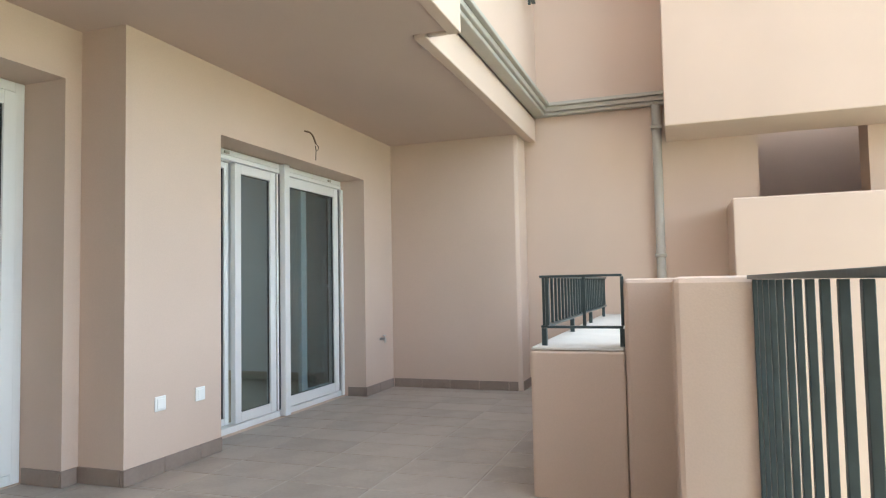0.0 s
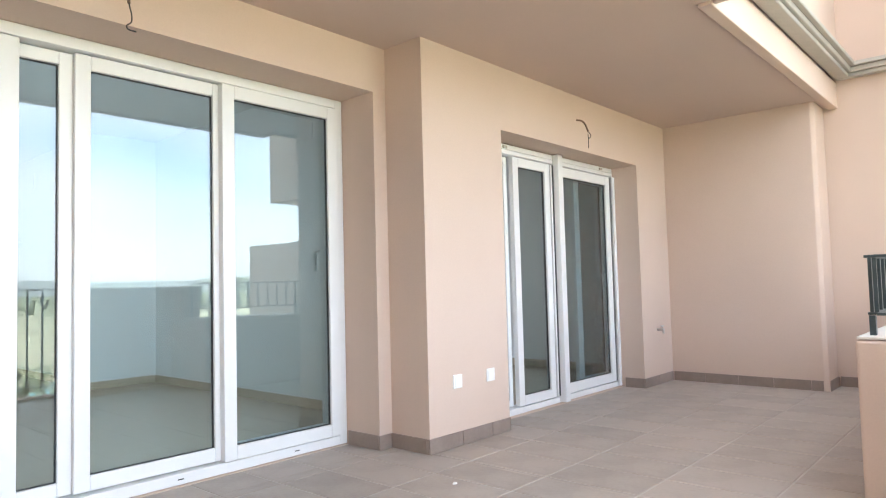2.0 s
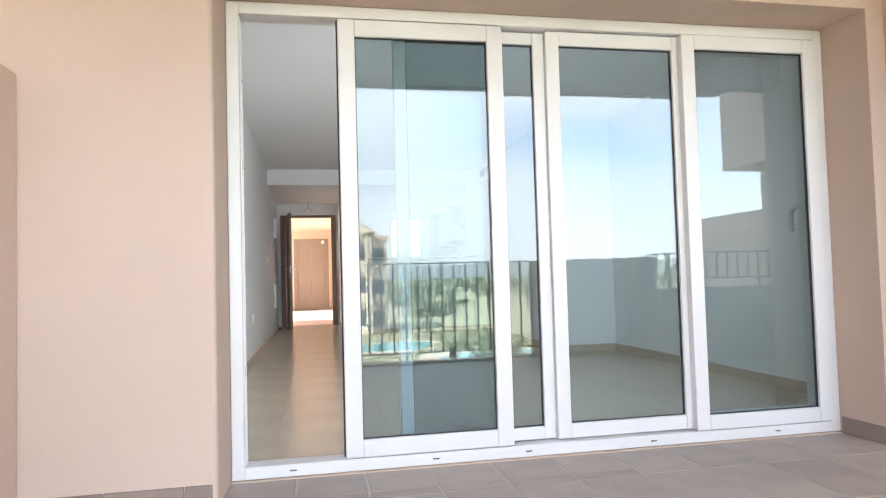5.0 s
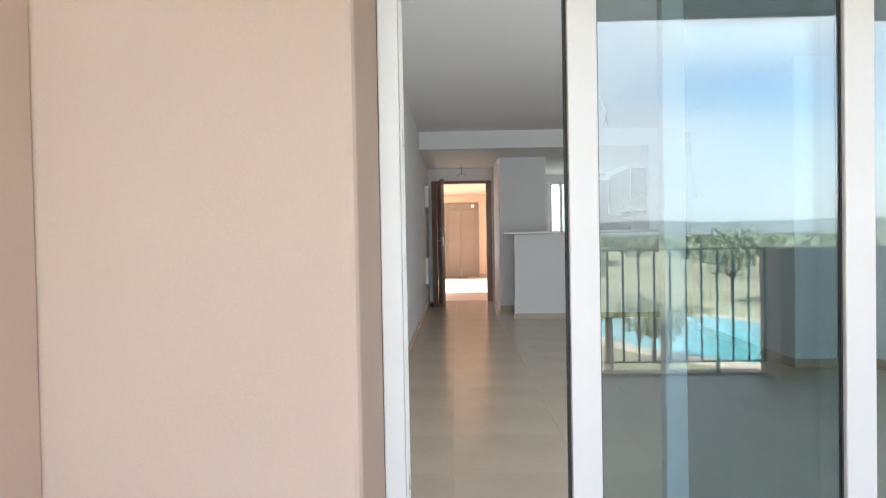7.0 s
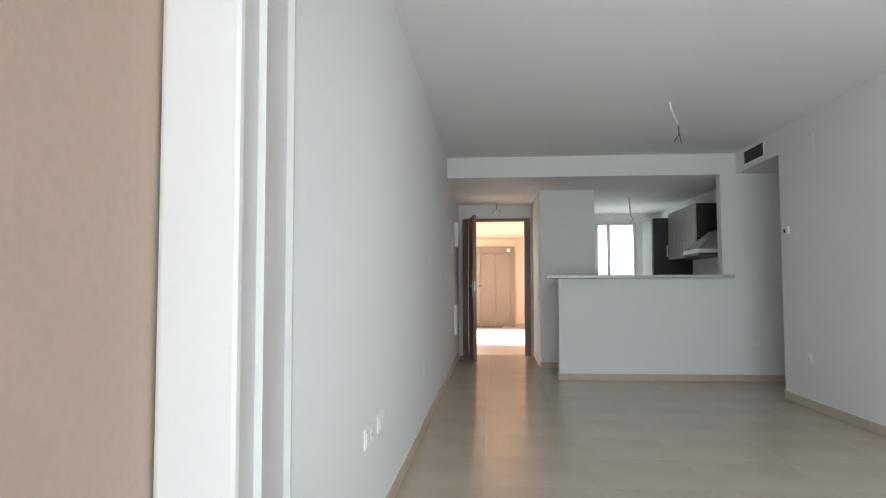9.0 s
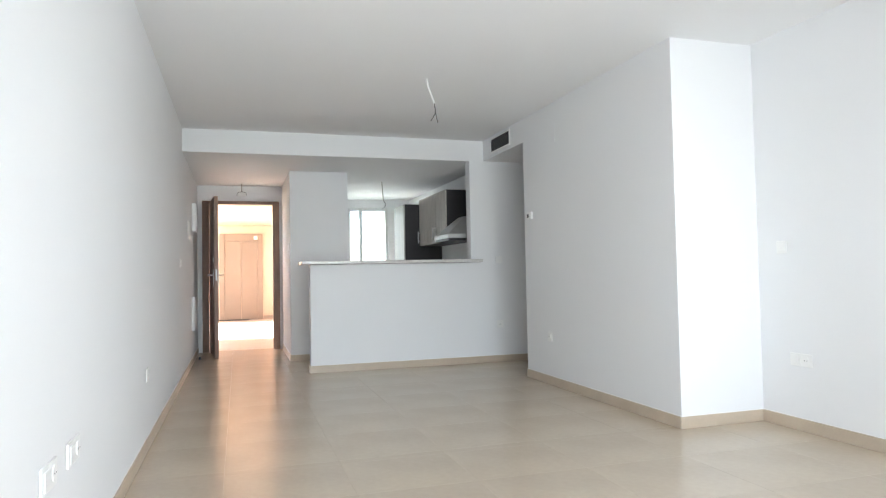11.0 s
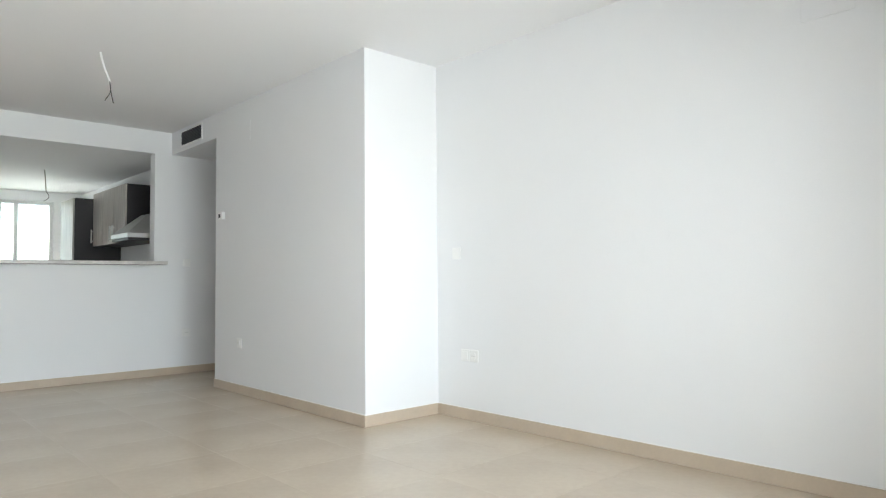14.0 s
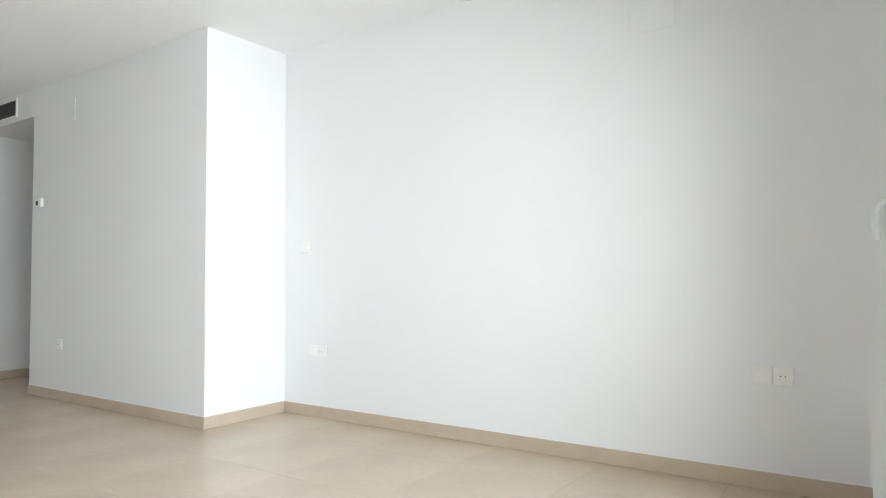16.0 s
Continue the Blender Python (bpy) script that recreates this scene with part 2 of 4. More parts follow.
structure("wall_south_inner", [((-0.4, 0.112, 0), (0.0, 0.215, 2.7)), ((WX1, 0.112, 0), (XR + 0.146, 0.215, 2.7)), ((0.0, 0.112, WZ1), (WX1, 0.215, 2.7))],
          M_WHITE, "white painted inner face of the window wall", "wall")
WALL_END = [(6.64, -0.2), (6.64, -1.895), (6.662, -1.93), (6.98, -1.93), (6.98, -0.2)]
structure("wall_terrace_left", [((-0.93, -3.55, -0.3), (-0.73, -0.297, 1.67))], M_STUCCO, "salmon partition wall beside the terrace", "wall", bevel=0.01)
# Out of view; added to keep western sky light off terrace and facade.
structure("wall_sky_blocker", [((-3.6, -10.0, -5), (-3.302, -0.297, 13))], M_STUCCO, "added unseen salmon wall that blocks the western sky", "wall")
# neighbouring facade with an open recess, its unseen ceiling gapped to set its brightness
structure("wall_east", [((7.0, -4.06, -5), (7.3, 0.2, 10)), ((7.0, -4.92, -5), (7.3, -4.06, 1.70)), ((7.0, -4.92, 2.42), (7.3, -4.06, 10)),
                        ((7.0, -5.7, -5), (7.3, -4.92, 10)), ((7.3, -5.7, 1.0), (9, -5.5, 3)), ((8.8, -5.5, 1.0), (9, -3, 3)), ((7.3, -5.5, 2.7), (8.45, -3.0, 2.9)), ((7.3, -3.0, 1.0), (9, -2.8, 3)), ((7.3, -5.5, 1.0), (8.8, -3, 1.2))],
          M_STUCCO, "tall salmon facade with an open recess", "wall")
structure("wall_east_upper_block", [((6.3, -5.6, 2.28), (6.998, -3.28, 9.0))], M_STUCCO, "salmon projecting upper storey block", "wall", bevel=0.01)
structure("wall_east_parapet", [((6.3, -6.2, -5), (6.55, -3.78, 1.64)), ((6.55, -4.0, -5), (6.998, -3.78, 1.64))], M_STUCCO, "salmon solid balcony parapet", "wall", bevel=0.012)

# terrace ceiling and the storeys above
structure("ceiling_terrace", [((-3.3, -2.16, TZ), (3.93, -0.2, 2.75)), ((3.93, -1.96, TZ), (6.999, -0.2, 2.75))], M_SOFFIT, "salmon terrace ceiling, slightly darker than the walls", "ceiling")
structure("trim_soffit_edge", [((-3.3, -2.24, TZ - 0.014), (3.97, -2.166, 2.75)), ((3.934, -2.166, TZ - 0.014), (3.97, -2.045, 2.75)),
                               ((3.934, -2.04, TZ - 0.018), (6.999, -1.966, 2.62))], M_STUCCO, "salmon drip edge along the terrace ceiling", "trim", bevel=0.006)
# Only its foot is in view; the height is added to shade the terrace.
structure("wall_upper", [((-3.3, -2.23, 2.752), (3.96, -1.9, 13)), ((3.96, -2.06, 2.752), (6.999, -1.9, 13)), ((-9, -2.2, 2.752), (-3.4, 12, 10)), ((-3.4, -2.2, 5.5), (7, 9.6, 5.7))],
          M_STUCCO, "salmon rendered upper storey, raised out of view for shade", "wall")

tagged(prism("wall_terrace_end", WALL_END, -0.3, 2.412, M_STUCCO, bevel=0.006), "salmon rendered end wall of the terrace", "wall", kind="structure")

# ---- parapet, planter ----
structure("wall_planter", [((3.64, -3.10, FL - 0.2), (3.76, -2.66, 0.66)), ((3.76, -2.76, FL - 0.2), (6.999, -2.66, 0.66)), ((3.76, -3.5, 0.3), (6.999, -2.76, 0.60))],
          M_STUCCO, "low salmon planter wall", "wall", bevel=0.012)
tagged(prism("planter_top", [(3.645, -3.095), (3.645, -2.665), (6.99, -2.665), (6.99, -3.095)], 0.664, 0.674, M_PLANTER), "planter coping, paler for the bright light on its top", "coping", kind="structure")
tagged(prism("wall_parapet", [(3.64, -3.102), (3.64, -3.325), (2.67, -3.325), (2.67, -3.68), (3.84, -3.68), (3.84, -3.102)], -5, 0.995, M_STUCCO, bevel=0.02),
       "salmon solid parapet pier with rounded edges", "wall", kind="structure")
structure("wall_parapet_base", [((-0.93, -3.72, -5), (2.655, -3.56, FL + 0.02))], M_STUCCO, "salmon edge of the terrace slab", "wall")


def railing(name, label, a, b, z0, z1, gap, bar, group, post_every=8):
    """Flat-bar railing from a to b in plan."""
    ax, ay = a
    bx, by = b
    n = max(1, round(math.hypot(bx - ax, by - ay) / gap))
    top = empty(name, (ax, ay, z0), label=label, category="railing", group=group)
    ang = math.atan2(by - ay, bx - ax)
    length = math.hypot(bx - ax, by - ay)
    bar_mesh = None
    holder = []
    holder.append(boxes("top_rail", [((0, -0.022, z1 - z0 - 0.012), (length, 0.022, z1 - z0))], M_IRON, top, 0.002))
    holder.append(boxes("bottom_rail", [((0, -0.018, 0.06), (length, 0.018, 0.072))], M_IRON, top, 0.002))
    for i in range(n + 1):
        s = length * i / n
        w = bar
        if bar_mesh is None:
            ob = boxes("baluster", [((-w / 2, -0.007, 0.073), (w / 2, 0.007, z1 - z0 - 0.013))], M_IRON, top, 0.0015)
            bar_mesh = ob.data
        else:
            ob = new("baluster", bar_mesh)
            ob.parent = top
        ob.location = (s, 0, 0)
        if i % post_every == 0:
            boxes("foot", [((s - 0.015, -0.012, -0.03), (s + 0.015, 0.012, 0.059))], M_IRON, top)
    top.rotation_euler = (0, 0, ang)
    return top


railing("balcony_railing", "dark green iron railing along the terrace edge", (-0.72, -3.56), (2.66, -3.56), FL + 0.05, 0.995, 0.125, 0.016, "terrace railings")
railing("planter_railing", "dark iron railing on the low planter wall", (3.76, -2.71), (6.6, -2.71), 0.70, 1.02, 0.115, 0.02, "planter railings")
railing("planter_railing", "short dark iron railing joining the parapet pier", (3.74, -3.09), (3.74, -2.73), 0.70, 1.02, 0.17, 0.016, "planter railings")

# ---- roof gutter and downpipe ----
gut = empty("roof_gutter", (3.97, -2.1, 2.63), label="grey moulded aluminium gutter under the upper wall", category="gutter")
bm = bmesh.new()
for a, b in (((0, -0.05, 0.0), (2.95, 0.058, 0.035)), ((0, -0.075, 0.035), (2.92, 0.058, 0.08)), ((0, -0.11, 0.08), (2.89, 0.058, 0.115)), ((2.95, -1.19, 0.0), (3.026, 0.057, 0.035)), ((2.92, -1.19, 0.035), (3.026, 0.057, 0.08)), ((2.89, -1.19, 0.08), (3.026, 0.057, 0.115))):
    add_box(bm, a, b)
finish(bm, "channel", M_ALU, gut, 0.008)
pipe = empty("downpipe", (6.94, -3.2, -2), label="grey round downpipe on the far wall", category="pipe")
bm = bmesh.new()
cyl(bm, (0, 0, 0), (0, 0, 4.63), 0.042, 20)
finish(bm, "pipe", M_ALU, pipe, smooth=True)
for z in (3.2, 4.4):
    boxes("clip", [((-0.05, -0.05, z), (0.06, 0.05, z + 0.03))], M_ALU, pipe, 0.004)
railing("upper_balcony_railing", "dark iron railing on the upper balcony", (5.6, -2.12), (6.7, -2.12), 3.62, 4.6, 0.115, 0.02, "upper railings")


# ---- sliding windows ----
def leaf(parent, x0, x1, z0, z1, y, style=0.075, depth=0.045, glass=M_GLASS, name="leaf"):
    """A glazed leaf: mitred frame, black gasket, pane."""
    bm = bmesh.new()
    for a, b in (((x0, y, z0), (x0 + style, y + depth, z1)), ((x1 - style, y, z0), (x1, y + depth, z1)),
                 ((x0 + style, y, z1 - style), (x1 - style, y + depth, z1)), ((x0 + style, y, z0), (x1 - style, y + depth, z0 + style))):
        add_box(bm, a, b)
    f = finish(bm, name, M_PVC, parent, 0.004)
    g = 0.004
    i0, i1, k0, k1 = x0 + style, x1 - style, z0 + style, z1 - style
    boxes("gasket", [((i0, y + 0.015, k0), (i0 + g, y + 0.030, k1)), ((i1 - g, y + 0.015, k0), (i1, y + 0.030, k1)),
                     ((i0 + g, y + 0.015, k0), (i1 - g, y + 0.030, k0 + g)), ((i0 + g, y + 0.015, k1 - g), (i1 - g, y + 0.030, k1))], M_GASKET, f)
    p = boxes("pane", [((i0 + g, y + 0.018, k0 + g), (i1 - g, y + 0.026, k1 - g))], glass, f)
    p.visible_shadow = False
    tagged(p, "clear reflecting double glazing")
    return f


def window_frame(parent, x0, x1, z0, z1, y0, y1, w=0.055):
    bm = bmesh.new()
    for a, b in (((x0, y0, z0), (x0 + w, y1, z1)), ((x1 - w, y0, z0), (x1, y1, z1)), ((x0 + w, y0, z1 - w), (x1 - w, y1, z1)), ((x0 + w, y0, z0), (x1 - w, y1, z0 + w))):
        add_box(bm, a, b)
    return finish(bm, "frame", M_PVC, parent, 0.004)


big = empty("window_1", (0, 0, 0), label="wide white sliding terrace window with one leaf open", category="window", kind="structure")
window_frame(big, 0.002, WX1 - 0.002, -0.025, WZ1 - 0.002, 0.0, 0.11)
leaf(big, 0.50, 1.295, 0.035, 2.062, -0.004, 0.079)
leaf(big, 0.765, 1.53, 0.04, 2.058, 0.056, 0.06)
leaf(big, 1.53, 2.29, 0.04, 2.062, 0.03, 0.07)
leaf(big, 2.25, 3.038, 0.035, 2.062, -0.014, 0.074, 0.095)
for i, x in enumerate((0.25, 0.9, 1.35, 2.0, 2.7)):
    boxes("drain_slot", [((x, -0.004, 0.0), (x + 0.03, 0.0, 0.005))], M_GASKET, big)
for z in (0.42, 1.36, 1.76):
    boxes("catch", [((0.057, 0.052, z), (0.061, 0.064, z + 0.055)), ((0.061, 0.055, z + 0.006), (0.067, 0.061, z + 0.014)), ((0.0575, 0.068, z + 0.01), (0.062, 0.071, z + 0.04))], M_STEEL, big, 0.0008)
boxes("jamb_rib", [((0.057, 0.03, 0.031), (0.0625, 0.034, 2.06)), ((0.057, 0.094, 0.031), (0.0625, 0.098, 2.06))], M_PVC, big)
# Black strip for the shaded side face of the open leaf.
boxes("dark_strip", [((0.4935, 0.012, 0.04), (0.4995, 0.036, 2.058))], M_CABLE, big)
hnd = tube("handle", [(3.0, 0.085, 1.17), (3.0, 0.14, 1.175), (3.0, 0.165, 1.165), (3.0, 0.178, 1.12), (3.0, 0.172, 1.045)], 0.012, M_PVC, big)
boxes("handle_plate", [((2.975, 0.082, 1.08), (3.025, 0.095, 1.22))], M_PVC, big, 0.004)

small = empty("window_2", (0, 0, 0), label="white sliding window beside the pillar", category="window", kind="structure")
window_frame(small, 3.974, 6.045, -0.027, 1.972, -0.36, -0.25, 0.045)
boxes("shutter_box", [((4.02, -0.375, 1.894), (4.985, -0.30, 1.926)), ((5.064, -0.375, 1.894), (6.0, -0.30, 1.926))], M_PVC, small, 0.006)
boxes("header", [((4.02, -0.372, 1.928), (4.985, -0.361, 1.968)), ((5.064, -0.372, 1.928), (6.0, -0.361, 1.968))], M_PVC, small, 0.003)
boxes("post", [((4.989, -0.42, -0.02), (5.06, -0.30, 1.97))], M_PVC, small, 0.006)
# Black strips draw the shade in the gaps beside post and frame.
boxes("dark_strip", [((4.948, -0.352, 0.03), (4.956, -0.318, 1.888)), ((4.979, -0.372, 0.03), (4.988, -0.318, 1.888)), ((5.967, -0.358, 0.03), (5.98, -0.318, 1.888))], M_GASKET, small)
boxes("rail_channel", [((4.957, -0.365, 0.03), (4.978, -0.318, 1.888))], M_PVC, small, 0.002)
leaf(small, 4.44, 4.946, 0.025, 1.89, -0.36, 0.07, 0.04, M_GLASS)
leaf(small, 5.42, 5.99, 0.025, 1.89, -0.30, 0.085, 0.04, M_GLASS)
leaf(small, 4.03, 4.43, 0.025, 1.89, -0.31, 0.045, 0.04, M_GLASS)
leaf(small, 5.064, 5.965, 0.025, 1.89, -0.36, 0.08, 0.04, M_GLASS)
for x in (4.30, 5.75):
    boxes("clip", [((x, -0.384, 1.935), (x + 0.05, -0.3735, 1.955))], M_ALU, small, 0.002)
boxes("guide", [((5.984, -0.385, -0.02), (6.02, -0.362, 1.89))], M_PVC, small, 0.003)
tube("handle", [(5.90, -0.30, 0.98), (5.90, -0.26, 0.99), (5.90, -0.25, 0.88)], 0.011, M_PVC, small)

# ---- bedroom behind the small window ----
structure("wall_bedroom", [((XR + 0.146, -0.198, 0), (XR + 0.25, 3.4, 2.6)), ((6.64, -0.198, 0), (6.8, 3.4, 2.6)), ((XR + 0.25, 3.3, 0), (6.64, 3.4, 2.6))], M_WHITE, "white bedroom walls", "wall")
structure("floor_bedroom", [((XR + 0.146, -0.198, -0.1), (6.8, 3.4, -0.002))], M_TILE_IN, "beige tiled bedroom floor", "floor")
structure("ceiling_bedroom", [((XR + 0.146, -0.198, 2.6), (6.8, 3.4, 2.7))], M_CEIL, "white bedroom ceiling", "ceiling")
structure("baseboard_bedroom", [((XR + 0.251, 3.285, 0), (6.639, 3.299, 0.08)), ((6.625, -0.19, 0), (6.639, 3.28, 0.08))], M_SKIRT_IN, "beige skirting in the bedroom", "skirting")

# ---- living room shell ----
structure("wall_left", [((XL - 0.15, 0.1, -0.1), (XL, 9.88, 2.7))], M_WHITE, "long white painted wall", "wall")
structure("wall_right", [((XR, 0.216, -0.1), (XR + 0.145, YJ, 2.7))], M_WHITE, "white painted side wall", "wall")
structure("wall_right_projection", [((XP, YJ, -0.1), (XR + 0.145, YC, 2.7)), ((XP, YC, 2.307), (XP + 0.12, YB, 2.7))], M_WHITE, "projecting white wall beside the passage", "wall")
structure("wall_passage", [((XP + 0.3, YB, -0.1), (5.4, YB + 0.14, 2.7)), ((5.3, YC, -0.1), (5.4, YB, 2.7)), ((XR + 0.145, YC - 0.1, -0.1), (5.3, YC, 2.7))], M_WHITE, "white passage walls", "wall")
structure("ceiling_passage", [((XP + 0.12, YC, 2.306), (5.3, YB, 2.42))], M_CEIL, "white lowered passage ceiling", "ceiling")
structure("wall_bar", [((0.975, YB, -0.1), (2.785, YB + 0.14, 1.14)), ((2.785, YB, -0.1), (XP + 0.3, YB + 0.14, ZL)), ((XL, YB, ZL), (XP + 0.3, YB + 0.14, 2.7))], M_WHITE, "white half wall and beam before the kitchen", "wall")
structure("ceiling_living", [((XL - 0.15, 0.1, ZC), (XR + 0.145, YB + 0.01, ZC + 0.15))], M_CEIL, "plain white living room ceiling", "ceiling")
structure("ceiling_kitchen", [((XL - 0.15, YB + 0.14, ZL + 0.001), (3.3, 11.4, ZL + 0.15))], M_CEIL, "white hall and kitchen ceiling", "ceiling")
structure("wall_hall_block", [((0.85, 8.25, -0.1), (1.555, 9.88, ZL))], M_WHITE, "white partition between hall and kitchen", "wall")
structure("wall_entrance", [((XL, YD, -0.1), (-0.215, YD + 0.15, ZL)), ((0.795, YD, -0.1), (0.85, YD + 0.15, ZL)), ((-0.215, YD, 2.095), (0.795, YD + 0.15, ZL))], M_WHITE, "white wall round the entrance door", "wall")
structure("wall_kitchen", [((3.1, YB + 0.14, -0.1), (3.25, 11.35, ZL)), ((1.405, 9.88, -0.1), (1.555, 11.35, ZL)), ((1.555, 11.2, -0.1), (2.02, 11.35, ZL)), ((2.72, 11.2, -0.1), (3.1, 11.35, ZL)),
                           ((2.02, 11.2, -0.1), (2.72, 11.35, 1.0)), ((2.02, 11.2, 2.16), (2.72, 11.35, ZL))], M_WHITE, "white kitchen walls with a window", "wall")
SK = 0.012
structure("baseboard_living", [((XL, 0.22, 0), (XL + SK, YD - 0.08, 0.075)), ((XR - SK, 0.231, 0), (XR, YJ - 0.003, 0.075)), ((XP - SK, YJ - SK, 0), (XR - SK - 0.002, YJ, 0.075)),
                               ((XP - SK, YJ + 0.001, 0), (XP, YC, 0.075)), ((0.975 - SK, YB - SK, 0), (5.28, YB, 0.075)), ((0.975 - SK, YB + 0.001, 0), (0.975, YB + 0.14, 0.075)),
                               ((0.85 - SK, 8.25 - SK, 0), (1.55, 8.25, 0.075)), ((0.85 - SK, 8.251, 0), (0.85, YD - 0.02, 0.075)), ((WX1 + 0.02, 0.216, 0), (XR - SK - 0.003, 0.228, 0.075))],
          M_SKIRT_IN, "low beige stone skirting", "skirting", bevel=0.002)

B = 0.005
structure("trim_caulk", [((XL + 0.0005, 0.22, 0.0755), (XL + B, YD - 0.08, 0.08)), ((XR - B, 0.231, 0.0755), (XR - 0.0005, YJ - 0.006, 0.08)), ((XP - B, YJ - B, 0.0755), (XR - 0.006, YJ - 0.0005, 0.08)),
                         ((XP - B, YJ + 0.001, 0.0755), (XP - 0.0005, YC, 0.08)), ((0.975 - B, YB - B, 0.0755), (5.28, YB - 0.0005, 0.08)), ((0.85 - B, 8.25 - B, 0.0755), (1.55, 8.2495, 0.08)),
                         ((0.85 - B, 8.251, 0.0755), (0.8495, YD - 0.02, 0.08))], M_PLASTIC, "white sealant bead along the skirting", "trim")

# ---- kitchen bar, kitchen ----
bar = empty("bar_counter", (0.87, 7.0, 1.142), label="grey stone slab on the white half wall", category="counter")
boxes("worktop", [((0, -0.02, 0), (1.99, 0.42, 0.034))], M_GRANITE, bar, 0.006)

kw = empty("window_3", (2.02, 11.22, 1.0), label="bright white kitchen window with two panes", category="window", kind="structure")
boxes("frame", [((0.003, 0, 0.003), (0.05, 0.07, 1.157)), ((0.65, 0, 0.003), (0.697, 0.07, 1.157)), ((0.05, 0, 1.11), (0.65, 0.07, 1.157)), ((0.05, 0, 0.003), (0.65, 0.07, 0.05)), ((0.20, -0.005, 0.05), (0.255, 0.06, 1.11))], M_PVC, kw, 0.004)
for a, b in ((0.05, 0.20), (0.255, 0.65)):
    p = boxes("pane", [((a, 0.03, 0.05), (b, 0.036, 1.11))], M_GLASS2, kw)
    p.visible_shadow = False


def bar_handle(parent, x, y, z, h=0.17):
    boxes("handle", [((x - 0.038, y - 0.008, z), (x - 0.023, y + 0.008, z + h)), ((x - 0.023, y - 0.005, z + 0.02), (x, y + 0.005, z + 0.03)), ((x - 0.023, y - 0.005, z + h - 0.03), (x, y + 0.005, z + h - 0.02))], M_STEEL, parent, 0.002)


def wall_cabinet(y0, y1, hinge):
    c = empty("wall_cabinet", (2.77, y0, 1.42), label="pale oak kitchen wall cabinet with black sides", category="cabinet", group="kitchen wall cabinets")
    w = y1 - y0
    boxes("body", [((0, 0.001, 0), (0.329, w - 0.001, 0.665))], M_DARK, c, 0.002)
    boxes("door", [((-0.02, 0.003, 0.002), (-0.001, w - 0.003, 0.663))], M_PALEWOOD, c, 0.002)
    bar_handle(c, -0.02, 0.05 if hinge else w - 0.05, 0.04)


for y0, hinge in ((8.0, 0), (8.42, 1), (8.84, 0)):
    wall_cabinet(y0, y0 + 0.42, hinge)
tall = empty("tall_cabinet", (2.55, 9.3, 0), label="tall black kitchen unit with a pale door", category="cabinet")
boxes("body", [((0, 0, 0), (0.549, 0.6, 2.03))], M_DARK, tall, 0.002)
boxes("door", [((-0.02, 0.003, 0.1), (-0.001, 0.597, 2.025))], M_PALEWOOD, tall, 0.002)
hood = empty("cooker_hood", (2.60, 7.42, 1.44), label="steel pyramid cooker hood on the kitchen wall", category="hood")
bm = bmesh.new()
add_box(bm, (0, 0, 0), (0.479, 0.57, 0.045))
b4 = [bm.verts.new(c) for c in ((0, 0, 0.046), (0.479, 0, 0.046), (0.479, 0.57, 0.046), (0, 0.57, 0.046))]
t4 = [bm.verts.new(c) for c in ((0.26, 0.17, 0.27), (0.479, 0.17, 0.27), (0.479, 0.40, 0.27), (0.26, 0.40, 0.27))]
bm.faces.new(b4[::-1]), bm.faces.new(t4)
for i in range(4):
    bm.faces.new((b4[i], b4[(i + 1) % 4], t4[(i + 1) % 4], t4[i]))
finish(bm, "canopy", M_STEEL, hood, 0.002)
boxes("filter", [((0.01, 0.01, -0.03), (0.479, 0.56, -0.001))], M_DARK, hood, 0.003)

# ---- entrance door ----
fr = empty("door_frame", (0, YD, 0), label="brown wooden entrance door frame", category="door frame", kind="structure")
boxes("frame", [((-0.225, -0.015, 0), (-0.135, 0.152, 2.09)), ((0.72, -0.015, 0), (0.81, 0.152, 2.09)), ((-0.135, -0.015, 2.045), (0.72, 0.152, 2.09))], M_WOOD, fr, 0.004)
door = empty("entrance_door", (-0.13, YD - 0.02, 0.008), label="open brown wooden security door with a lever handle", category="door", kind="structure")
boxes("slab", [((0, 0, 0), (0.84, 0.05, 2.05))], M_WOOD, door, 0.004)
for z0, z1 in ((0.15, 0.9), (1.05, 1.9)):
    boxes("panel", [((0.11, -0.006, z0), (0.73, -0.001, z1))], M_WOOD, door, 0.002)
    boxes("panel", [((0.11, 0.051, z0), (0.73, 0.056, z1))], M_WOOD, door, 0.002)
boxes("lock_edge", [((0.8405, 0.016, 0.98), (0.8422, 0.034, 1.12))], M_STEEL, door)
for s, yy in ((-1, -0.001), (1, 0.051)):
    boxes("handle_plate", [((0.76, yy, 0.90), (0.80, yy + s * 0.008, 1.12))], M_STEEL, door, 0.002)
    tube("handle", [(0.78, yy + s * 0.008, 1.05), (0.78, yy + s * 0.055, 1.05), (0.72, yy + s * 0.06, 1.05), (0.66, yy + s * 0.058, 1.045)], 0.009, M_STEEL, door)
    boxes("escutcheon", [((0.76, yy, 1.22), (0.80, yy + s * 0.012, 1.27))], M_STEEL, door, 0.003)
door.rotation_euler = (0, 0, radians(-84))
stop = empty("door_stop", (-0.22, 8.95, 0), label="small dark rubber door stop on the floor", category="door stop")
bm = bmesh.new()
cyl(bm, (0, 0, 0), (0, 0, 0.035), 0.018, 14, 0.014)
finish(bm, "buffer", M_GASKET, stop, 0.002)

# ---- landing with the lift ----
structure("floor_landing", [((-6, 9.885, -0.12), (1.1, 17.2, -0.012))], M_LANDTILE, "reddish tiled landing floor", "floor")
